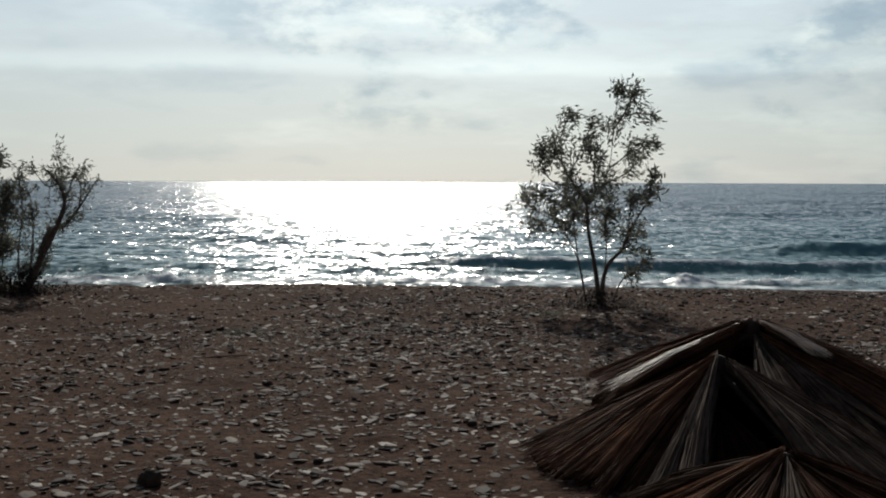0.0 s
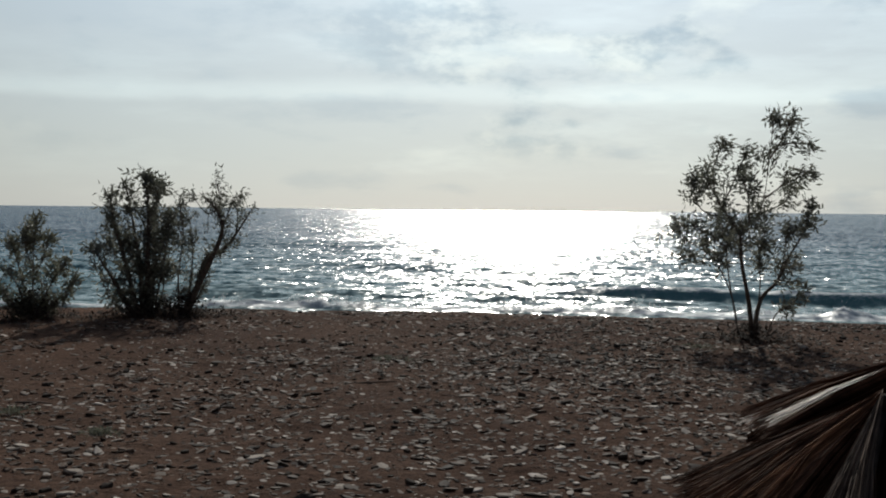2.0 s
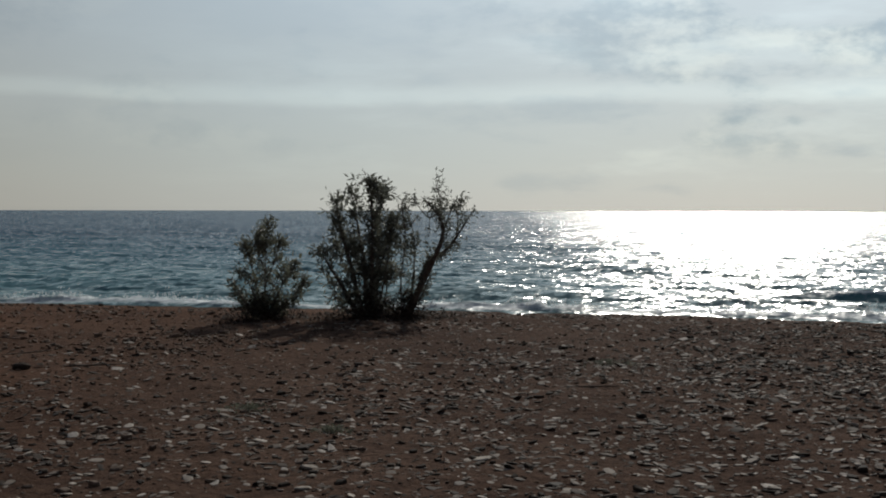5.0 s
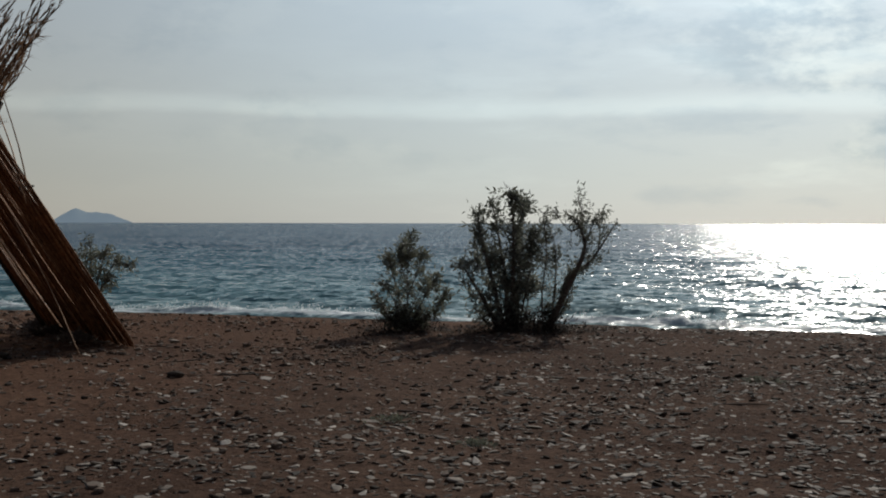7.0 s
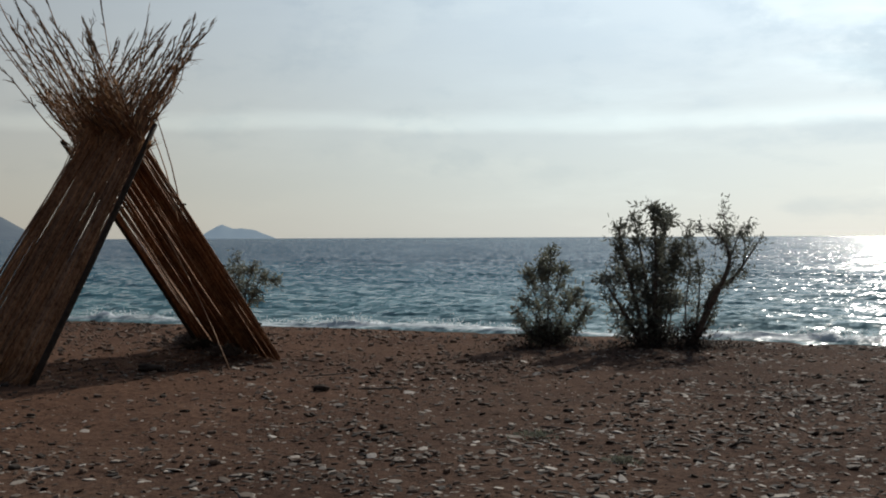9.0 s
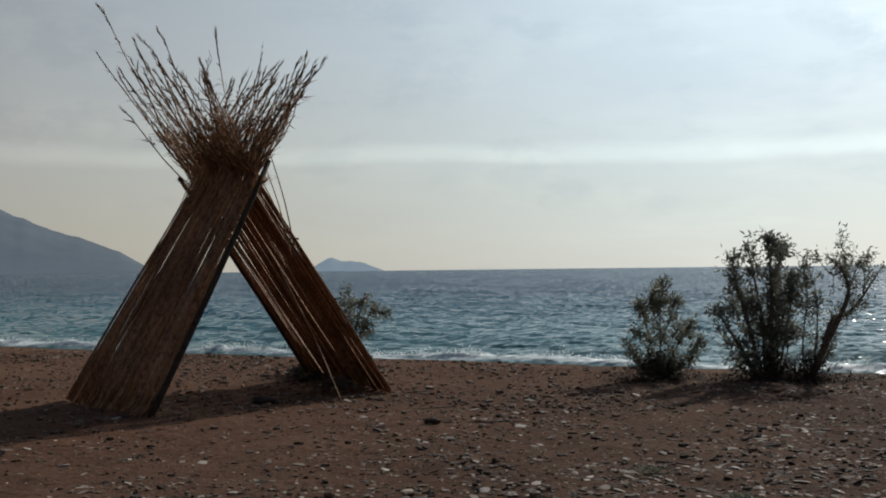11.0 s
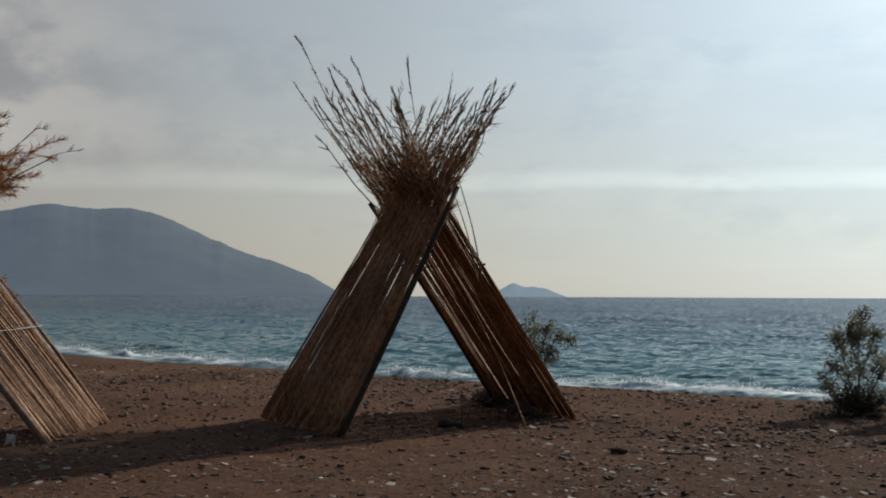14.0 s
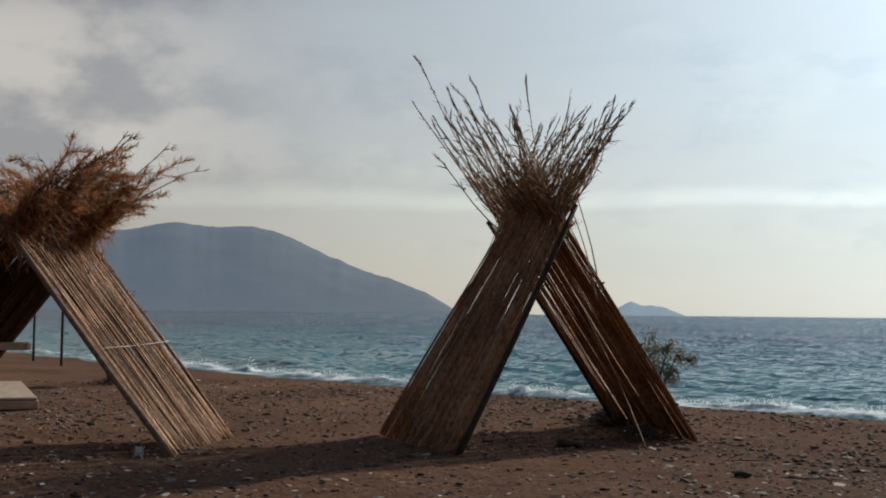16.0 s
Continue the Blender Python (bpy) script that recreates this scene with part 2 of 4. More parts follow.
def make_leaf(lo, hi):
    def build(t, b):
        r = t.nodes.new("ShaderNodeNewGeometry").outputs["Random Per Island"]
        t.links.new(ramp(t, r, [(0.0, lo), (1.0, hi)]), b.inputs["Base Color"])
        b.inputs["Roughness"].default_value = 0.6
        tr = t.nodes.new("ShaderNodeBsdfTranslucent")
        t.links.new(ramp(t, r, [(0.0, lo), (1.0, hi)]), tr.inputs["Color"])
        mx = t.nodes.new("ShaderNodeMixShader")
        mx.inputs[0].default_value = 0.4
        o = next(n for n in t.nodes if n.type == "OUTPUT_MATERIAL")
        t.links.new(b.outputs[0], mx.inputs[1])
        t.links.new(tr.outputs[0], mx.inputs[2])
        t.links.new(mx.outputs[0], o.inputs["Surface"])
    return build


def make_pebble(per_object):
    def build(t, b):
        r = t.nodes.new("ShaderNodeObjectInfo").outputs["Random"] if per_object else t.nodes.new("ShaderNodeNewGeometry").outputs["Random Per Island"]
        c = ramp(t, r, [(0.0, (0.03, 0.024, 0.02)), (0.3, (0.09, 0.066, 0.051)), (0.58, (0.21, 0.17, 0.138)), (0.85, (0.34, 0.29, 0.24)), (1.0, (0.55, 0.485, 0.42))])
        g = ramp(t, noise_of(t, 45, 4, 0.6), [(0.3, (0.7, 0.68, 0.66)), (0.7, (1.1, 1.1, 1.1))])
        t.links.new(mixed(t, 1.0, c, g, "MULTIPLY"), b.inputs["Base Color"])
        b.inputs["Roughness"].default_value = 0.78
        b.inputs["Specular IOR Level"].default_value = 0.11
        bumped(t, b, noise_of(t, 120, 3), 0.3, 0.003)
    return build


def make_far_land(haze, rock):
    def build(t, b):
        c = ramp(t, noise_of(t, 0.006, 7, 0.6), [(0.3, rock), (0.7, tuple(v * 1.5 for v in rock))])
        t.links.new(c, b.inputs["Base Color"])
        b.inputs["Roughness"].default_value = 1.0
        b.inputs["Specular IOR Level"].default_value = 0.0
        # haze is painted in: the far land glows in the haze colour
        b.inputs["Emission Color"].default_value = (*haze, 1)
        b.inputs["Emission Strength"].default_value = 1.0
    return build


def make_plain(lo, hi, scale, rough):
    def build(t, b):
        t.links.new(ramp(t, noise_of(t, scale, 5, 0.6), [(0.3, lo), (0.7, hi)]), b.inputs["Base Color"])
        b.inputs["Roughness"].default_value = rough
        b.inputs["Specular IOR Level"].default_value = 0.15
        bumped(t, b, noise_of(t, scale * 4, 4), 0.4, 0.005)
    return build


SAND = material("sand", make_sand)
WATER = material("sea_water", make_water)
REED = material("dry_reed", make_reed((0.33, 0.19, 0.11), (0.46, 0.28, 0.165)))
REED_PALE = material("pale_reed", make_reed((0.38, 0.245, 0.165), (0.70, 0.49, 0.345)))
PLUME = material("reed_plume", make_leaf((0.16, 0.062, 0.024), (0.56, 0.26, 0.11)))
PLUME_WORN = material("worn_plume", make_leaf((0.15, 0.08, 0.04), (0.48, 0.28, 0.145)))
# brown plume darkened in colour to look backlit
PLUME_DARK = material("dark_plume", make_leaf((0.06, 0.034, 0.019), (0.24, 0.14, 0.08)))
REED_TAN = material("tan_reed", make_reed((0.22, 0.12, 0.07), (0.44, 0.28, 0.18)))
REED_GREY = material("grey_reed", make_reed((0.27, 0.18, 0.125), (0.38, 0.265, 0.19)))
REED_RED = material("red_brown_reed", make_reed((0.20, 0.092, 0.045), (0.44, 0.24, 0.13)))
# dark copy of the reed, with shade put into its colour
REED_SHADED = material("shaded_reed", make_reed((0.05, 0.026, 0.014), (0.13, 0.075, 0.042)))
POLE_BROWN = material("brown_pole", make_plain((0.10, 0.062, 0.042), (0.22, 0.15, 0.105), 10, 0.85))
BARK = material("bark", make_bark)
POLE = material("weathered_pole", make_plain((0.022, 0.017, 0.013), (0.06, 0.045, 0.035), 14, 0.85))
LEAF = material("grey_green_leaf", make_leaf((0.08, 0.086, 0.07), (0.23, 0.237, 0.19)))
LEAF_DRY = material("olive_leaf", make_leaf((0.085, 0.09, 0.066), (0.23, 0.235, 0.175)))
TWINE = material("white_twine", make_plain((0.3, 0.28, 0.26), (0.6, 0.58, 0.55), 9, 0.8))
PALE_WOOD = material("pale_wood", make_plain((0.30, 0.185, 0.12), (0.50, 0.34, 0.235), 6, 0.7))
CREAM = material("cream_slab", make_plain((0.28, 0.205, 0.145), (0.40, 0.31, 0.23), 4, 0.85))
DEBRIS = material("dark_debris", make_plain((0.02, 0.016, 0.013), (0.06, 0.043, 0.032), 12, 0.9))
THATCH_GREY = material("grey_thatch", make_thatch((0.05, 0.036, 0.027), (0.23, 0.168, 0.126), (0.5, 0.38, 0.28), 0.12))
THATCH = material("brown_thatch", make_thatch((0.035, 0.017, 0.010), (0.22, 0.11, 0.066), (0.5, 0.31, 0.19), 0.1))
# pale straw, with the sunlit strip's brightness put into its colour
THATCH_SUNLIT = material("sunlit_thatch", make_thatch((0.03, 0.02, 0.013), (0.60, 0.44, 0.33), (0.75, 0.64, 0.52), 0.45, 0.5))
# greyer straw, darkened in colour for slopes that lie in shade
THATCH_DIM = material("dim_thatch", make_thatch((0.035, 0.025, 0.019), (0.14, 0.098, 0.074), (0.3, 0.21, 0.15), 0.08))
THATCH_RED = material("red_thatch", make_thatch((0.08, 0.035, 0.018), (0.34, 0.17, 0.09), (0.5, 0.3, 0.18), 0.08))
# near-black straw: the shade of hollows and edges put into its colour
THATCH_SHADED = material("shaded_thatch", make_thatch((0.02, 0.010, 0.006), (0.07, 0.034, 0.02), (0.16, 0.09, 0.05), 0.03))
FROTH = material("froth", make_leaf((0.75, 0.78, 0.78), (0.9, 0.92, 0.92)))
PEBBLE = material("pebble", make_pebble(False))
PEBBLE_ONE = material("single_pebble", make_pebble(True))
CLOD = material("sandy_clod", make_plain((0.075, 0.05, 0.036), (0.20, 0.145, 0.11), 25, 0.9))
PEBBLE_DARK = material("dark_pebble", make_plain((0.022, 0.019, 0.016), (0.06, 0.050, 0.042), 30, 0.9))
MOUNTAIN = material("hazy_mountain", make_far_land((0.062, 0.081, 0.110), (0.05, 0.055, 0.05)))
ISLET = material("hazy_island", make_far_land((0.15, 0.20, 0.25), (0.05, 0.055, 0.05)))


# ---- building helpers ----
def mesh_object(name, verts, faces, mat, parent=None, label="", smooth=False):
    me = bpy.data.meshes.new(name)
    me.from_pydata([tuple(v) for v in verts], [], faces)
    me.materials.append(mat)
    if smooth:
        me.polygons.foreach_set("use_smooth", [True] * len(me.polygons))
    me.update()
    ob = new(name, me)
    if parent:
        ob.parent = parent
    if label:
        tagged(ob, label)
    return ob


class Soup:
    """Vertices and faces that grow into one mesh."""

    def __init__(self):
        self.v, self.f = [], []

    def tube(self, pts, radii, sides=5, cap=True):
        pts = [Vector(p) for p in pts]
        start, last = len(self.v), len(pts) - 1
        for i, p in enumerate(pts):
            d = (pts[min(i + 1, last)] - pts[max(i - 1, 0)]).normalized()
            u = d.orthogonal().normalized() if i == 0 else (u - d * u.dot(d)).normalized()
            w = d.cross(u)
            for k in range(sides):
                q = 2 * math.pi * k / sides
                self.v.append(p + (u * math.cos(q) + w * math.sin(q)) * radii[i])
        for i in range(last):
            for k in range(sides):
                a_, b_ = start + i * sides + k, start + i * sides + (k + 1) % sides
                self.f.append((a_, b_, b_ + sides, a_ + sides))
        if cap:
            self.f.append(tuple(range(start + sides - 1, start - 1, -1)))
            self.f.append(tuple(range(start + last * sides, start + (last + 1) * sides)))

    def strip(self, pts, half, roll):
        """A flat straw along the points, turned by roll about its length."""
        d = (pts[-1] - pts[0]).normalized()
        side = d.cross(Vector((0, 0, 1))).normalized()
        side.rotate(Matrix.Rotation(roll, 3, d))
        n = len(self.v)
        for k, p in enumerate(pts):
            w = half * (1.0 if k < len(pts) - 1 else 0.5)
            self.v += [p - side * w, p + side * w]
        self.f += [(n + 2 * k, n + 2 * k + 1, n + 2 * k + 3, n + 2 * k + 2) for k in range(len(pts) - 1)]

    def leaf(self, p, way, side, length, width):
        """A narrow blade, folded a little along its middle."""
        n = way.cross(side).normalized()
        s = len(self.v)
        self.v += [p, p + way * length * 0.45 + side * width * 0.5 + n * width * 0.2, p + way * length, p + way * length * 0.45 - side * width * 0.5 + n * width * 0.2]
        self.f += [(s, s + 1, s + 2), (s, s + 2, s + 3)]

    def blade(self, p, d, curl, length, width):
        """A tapering leaf that curls along its length."""
        side = d.cross(curl)
        side = side.normalized() if side.length > 1e-3 else d.orthogonal().normalized()
        n, q = len(self.v), Vector(p)
        for k, w in enumerate((0.6, 1.0, 0.75)):
            self.v += [q - side * width * w * 0.5, q + side * width * w * 0.5]
            q = q + (d + curl * (0.35 + 0.55 * k)).normalized() * length / 3
        self.v.append(q)
        self.f += [(n, n + 1, n + 3, n + 2), (n + 2, n + 3, n + 5, n + 4), (n + 4, n + 5, n + 6)]

    def make(self, name, mat, parent=None, label="", smooth=False):
        return mesh_object(name, self.v, self.f, mat, parent, label, smooth)


def thing(name, at, label, category, group=""):
    ob = new(name)
    ob.empty_display_size = 0.2
    ob.location = at
    return tagged(ob, label, category, group)


def bent(pts, n):
    """A smooth line of n pieces through the points."""
    pts = [Vector(p) for p in pts]
    res = []
    for i in range(n + 1):
        q = i / n * (len(pts) - 1)
        k = min(int(q), len(pts) - 2)
        f = q - k
        p0, p1, p2, p3 = pts[max(k - 1, 0)], pts[k], pts[k + 1], pts[min(k + 2, len(pts) - 1)]
        res.append(0.5 * (2 * p1 + (p2 - p0) * f + (2 * p0 - 5 * p1 + 4 * p2 - p3) * f * f + (3 * p1 - p0 - 3 * p2 + p3) * f ** 3))
    return res


rnd = random.Random(7)

# ---- ground and sea ----
SEA = -0.12
SHORE_X = np.array([-900, -120, -60, -32, -20, -10, -5, 0, 6, 20, 60, 900.0])
SHORE_Y = np.array([60.7, 22.7, 18.2, 17.1, 18.0, 19.6, 20.2, 20.3, 19.5, 17.7, 14.7, -19.3])


def shore(x):
    x = np.asarray(x, float)
    return sum(np.interp(x + d, SHORE_X, SHORE_Y) for d in (-3, -1.5, 0, 1.5, 3)) / 5


WAVES = []
wr = random.Random(3)
for i in range(20):
    length = 0.8 * 1.18 ** i
    WAVES.append((length, wr.uniform(-0.6, 0.6), wr.uniform(0, 6.28), 0.0075 * length ** 0.55))


def lumps(x, y, cell, seed):
    """Smooth random heights, 0 to 1."""
    g = np.random.RandomState(seed).rand(64, 64)
    u, v = x / cell, y / cell
    i, j = np.floor(u).astype(int), np.floor(v).astype(int)
    fu, fv = u - i, v - j
    fu, fv = fu * fu * (3 - 2 * fu), fv * fv * (3 - 2 * fv)
    q = lambda a_, b_: g[a_ % 64, b_ % 64]
    return (q(i, j) * (1 - fu) + q(i + 1, j) * fu) * (1 - fv) + (q(i, j + 1) * (1 - fu) + q(i + 1, j + 1) * fu) * fv


def sheet(name, az, rr, height, mat, attrs):
    """A round sheet about the eye's foot, from azimuths and distances."""
    A, R = np.meshgrid(az, rr)
    x, y = -np.sin(A) * R, np.cos(A) * R
    z, extra = height(x, y, R)
    co_ = np.stack([x, y, z], -1).reshape(-1, 3)
    n, m = len(rr), len(az)
    idx = np.arange(n * m).reshape(n, m)
    quads = np.stack([idx[:-1, :-1], idx[1:, :-1], idx[1:, 1:], idx[:-1, 1:]], -1).reshape(-1, 4)
    keep = extra.pop("keep", None)
    if keep is not None:
        quads = quads[keep.reshape(-1)[quads].any(1)]
        used = np.zeros(n * m, bool)
        used[quads.ravel()] = True
        renum = np.cumsum(used) - 1
        co_, quads = co_[used], renum[quads]
        extra = {k: v.reshape(-1)[used] for k, v in extra.items()}
    me = bpy.data.meshes.new(name)
    me.vertices.add(len(co_))
    me.vertices.foreach_set("co", co_.astype(np.float32).ravel())
    me.loops.add(quads.size)
    me.loops.foreach_set("vertex_index", quads.astype(np.int32).ravel())
    me.polygons.add(len(quads))
    me.polygons.foreach_set("loop_start", np.arange(0, quads.size, 4, dtype=np.int32))
    me.polygons.foreach_set("use_smooth", np.ones(len(quads), bool))
    me.update(calc_edges=True)
    for k in attrs:
        me.attributes.new(k, "FLOAT", "POINT").data.foreach_set("value", extra[k].astype(np.float32).ravel())
    me.materials.append(mat)
    return new(name, me)


def ground_height(x, y, r):
    d = shore(x) - y
    near = np.clip(1.5 - r / 60, 0, 1)
    z = SEA * (1 - np.clip(d / 2.4, -1e9, 1)) * np.where(d < 0, 1.6, 1.0)
    z = np.maximum(z, -9)
    bump_ = (lumps(x, y, 1.7, 1) - 0.5) * 0.05 + (lumps(x, y, 0.45, 2) - 0.5) * 0.035 + (lumps(x, y, 0.16, 3) - 0.5) * 0.02
    wet = np.clip(1 - (d - 0.15) / 0.5, 0, 1) * 0.9
    # the second attribute lightens and reddens the sand toward the left
    return z + bump_ * near * np.clip(d + 0.3, 0.15, 1), {"wet": wet, "dry": np.clip((-x - 5) / 6 + (lumps(x, y, 2.5, 41) - 0.5) * 0.6, 0, 1)}


def sea_height(x, y, r):
    d = y - shore(x)
    step = np.maximum(r * 0.0085, 0.12)
    z = np.zeros_like(x)
    shallow = np.clip(d / 5, 0.12, 1)
    for length, turn, ph, amp in WAVES:
        k = 2 * math.pi / length
        s = np.sin(k * (x * math.sin(turn) + y * math.cos(turn)) + ph)
        z += amp * (np.abs(s) * -2 + 1 if length < 3 else s) * np.clip(length / (3.5 * step) - 0.6, 0, 1) * shallow
    # low swell that runs at the shore
    wob = (lumps(x, y, 9, 5) - 0.5) * 3.4 + (lumps(x, y, 3.1, 6) - 0.5) * 1.2
    ph = (d + wob) / 6.5
    saw = ph - np.floor(ph)
    crest = np.exp(-((saw - 0.5) / np.where(saw < 0.5, 0.12, 0.22)) ** 2)
    stretch_ = lumps(x, y * 0 + np.floor(ph) * 7.3, 5.0, 8)
    z += 0.11 * crest * np.clip(stretch_ * 2.4 - 0.9, 0.0, 1) * np.clip(d / 3.0, 0, 1) * np.exp(-np.clip(d - 8, 0, 1e9) / 12)
    # one wave about to break, off the young tree
    roll = d - 5.3 - (lumps(x, y * 0, 2.6, 31) - 0.5) * 1.1
    span = np.clip((x + 1.6) / 2.2, 0, 1) * np.clip((15 - x) / 3, 0, 1)
    rear = d - 10.5 - (lumps(x, y * 0, 4.0, 34) - 0.5) * 1.5
    span2 = np.clip((x - 6.5) / 2.5, 0, 1) * np.clip((22 - x) / 5, 0, 1)
    face = np.maximum(span * np.exp(-((roll + 0.22) / 0.30) ** 2), span2 * np.exp(-((rear + 0.4) / 0.55) ** 2))
    z += span * 0.23 * np.exp(-(roll / np.where(roll < 0, 0.32, 1.0)) ** 2) * (0.75 + 0.4 * lumps(x, y, 0.5, 32))
    z += span2 * 0.28 * np.exp(-(rear / np.where(rear < 0, 0.6, 1.6)) ** 2)
    foam = span * np.exp(-((roll - 0.02) / 0.2) ** 2) * np.clip(lumps(x, y, 0.8, 33) * 2.2, 0, 1)
    foam = np.maximum(foam, 0.55 * span * np.exp(-((roll + 0.85) / 0.35) ** 2) * np.clip(lumps(x, y, 0.7, 35) * 2 - 0.5, 0, 1))
    # thin swash at the edge, and the broken wave just behind it
    swash = np.clip(1.0 - np.abs(d - 0.12 - (lumps(x, y, 2.2, 9) - 0.3) * 0.7) / 0.42, 0, 1)
    foam = np.maximum(foam, swash * np.clip(0.5 + lumps(x, y, 4.0, 12), 0, 1.0))
    foam = np.maximum(foam, 0.1 * np.clip(1 - d / 2.5, 0, 1) * (d > 0))
    wide = 0.18 + 0.30 * lumps(x, y * 0, 1.3, 18)
    bore = np.exp(-((d - 0.55 - (lumps(x, y * 0, 3.0, 16) - 0.5) * 0.7) / wide) ** 2) * np.clip(lumps(x, y * 0, 4.5, 15) * 3 - 0.4, 0, 1)
    foam = np.maximum(foam, bore * np.clip(lumps(x, y, 0.35, 20) * 1.6 + 0.2, 0, 1))
    z = z + bore * (0.04 + 0.26 * lumps(x, y, 0.2, 17) * lumps(x, y * 0, 0.7, 19))
    z = SEA + z * np.clip((d + 0.6) / 1.5, 0, 1) + 0.07 * swash * np.clip(lumps(x, y, 2.5, 14) * 2 - 0.5, 0, 1)
    deep = np.clip(d / 60, 0, 1)
    return z, {"foam": foam, "deep": deep, "face": np.clip(face, 0, 1), "keep": d > -1.2}


az_view = np.radians(np.arange(-24, 76.01, 0.16))
az_round = np.concatenate([np.radians(np.arange(-95, -24, 1.0)), az_view, np.radians(np.arange(77, 110, 1.0))])
az_full = np.concatenate([np.radians(np.arange(-180, -24, 1.5)), np.radians(np.arange(-24, 76, 0.35)), np.radians(np.arange(76, 180.1, 1.5))])
az_full[-1] = math.pi
r_ground = np.concatenate([[0.0], np.geomspace(0.6, 40, 330), np.geomspace(42, 4900, 45)])
r_sea = np.concatenate([np.geomspace(13, 420, 410), np.geomspace(440, 4950, 50)])
ground = tagged(sheet("ground", az_full, r_ground, ground_height, SAND, ["wet", "dry"]), "brown coarse sand beach strewn with grey pebbles", "beach", kind="structure")
water = tagged(sheet("water", az_round, r_sea, sea_height, WATER, ["foam", "deep", "face"]), "blue-green sea with small breaking waves and sun glitter", "sea", kind="structure")


def on_ground(x, y):
    return float(ground_height(np.array([float(x)]), np.array([float(y)]), np.array([math.hypot(x, y)]))[0][0])


# ---- distance ----
def ridge_land(name, mat, dist, depth, profile, label, category, blunt):
    """A far range: azimuth in degrees and height as an angle, with folds on its slope."""
    azs = np.arange(profile[0][0], profile[-1][0] + 0.01, 0.15)
    hs = np.interp(azs, [p[0] for p in profile], [p[1] for p in profile])
    hs = np.convolve(np.pad(hs, blunt, "edge"), np.ones(2 * blunt + 1) / (2 * blunt + 1), "valid")
    hs = hs + np.array([0.05 * noise.noise(Vector((q * 1.7, 7, 0))) + 0.03 * noise.noise(Vector((q * 5.0, 2, 0))) for q in azs]) * np.clip(hs * 3, 0, 1)
    s = Soup()
    rows_ = 14
    for i in range(rows_ + 1):
        f = i / rows_
        for j, (q, h) in enumerate(zip(azs, hs)):
            fold = 0.003 * (noise.noise(Vector((q * 0.35, f * 1.5, 0))) + 0.5 * noise.noise(Vector((q * 1.1, f * 4, 3))) + 0.25 * noise.noise(Vector((q * 3.0, f * 9, 5))))
            d = dist + depth * (f + fold * math.sin(math.pi * f) * 2)
            top = math.tan(radians(h)) * (dist + depth)
            z = top * (math.sin(f * math.pi / 2) ** 1.2) * (1 + fold * (1 - f) * 1.5)
            s.v.append(Vector((-math.sin(radians(q)) * d, math.cos(radians(q)) * d, z - 3 * (1 - f))))
    m = len(azs)
    for i in range(rows_):
        for j in range(m - 1):
            k = i * m + j
            s.f.append((k, k + 1, k + m + 1, k + m))
    return tagged(s.make(name, mat, smooth=True), label, category, kind="structure")


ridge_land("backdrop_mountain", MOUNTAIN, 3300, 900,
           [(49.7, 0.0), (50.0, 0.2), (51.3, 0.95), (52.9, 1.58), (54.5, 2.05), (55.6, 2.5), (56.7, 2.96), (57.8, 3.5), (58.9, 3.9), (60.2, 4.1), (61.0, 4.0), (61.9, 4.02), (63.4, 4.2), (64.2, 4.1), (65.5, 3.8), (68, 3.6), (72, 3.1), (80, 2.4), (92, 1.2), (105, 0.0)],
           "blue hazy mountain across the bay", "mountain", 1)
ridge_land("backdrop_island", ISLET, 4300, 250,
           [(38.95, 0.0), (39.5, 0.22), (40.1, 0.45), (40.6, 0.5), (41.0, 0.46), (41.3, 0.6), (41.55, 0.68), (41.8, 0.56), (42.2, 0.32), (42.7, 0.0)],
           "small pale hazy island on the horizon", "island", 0)

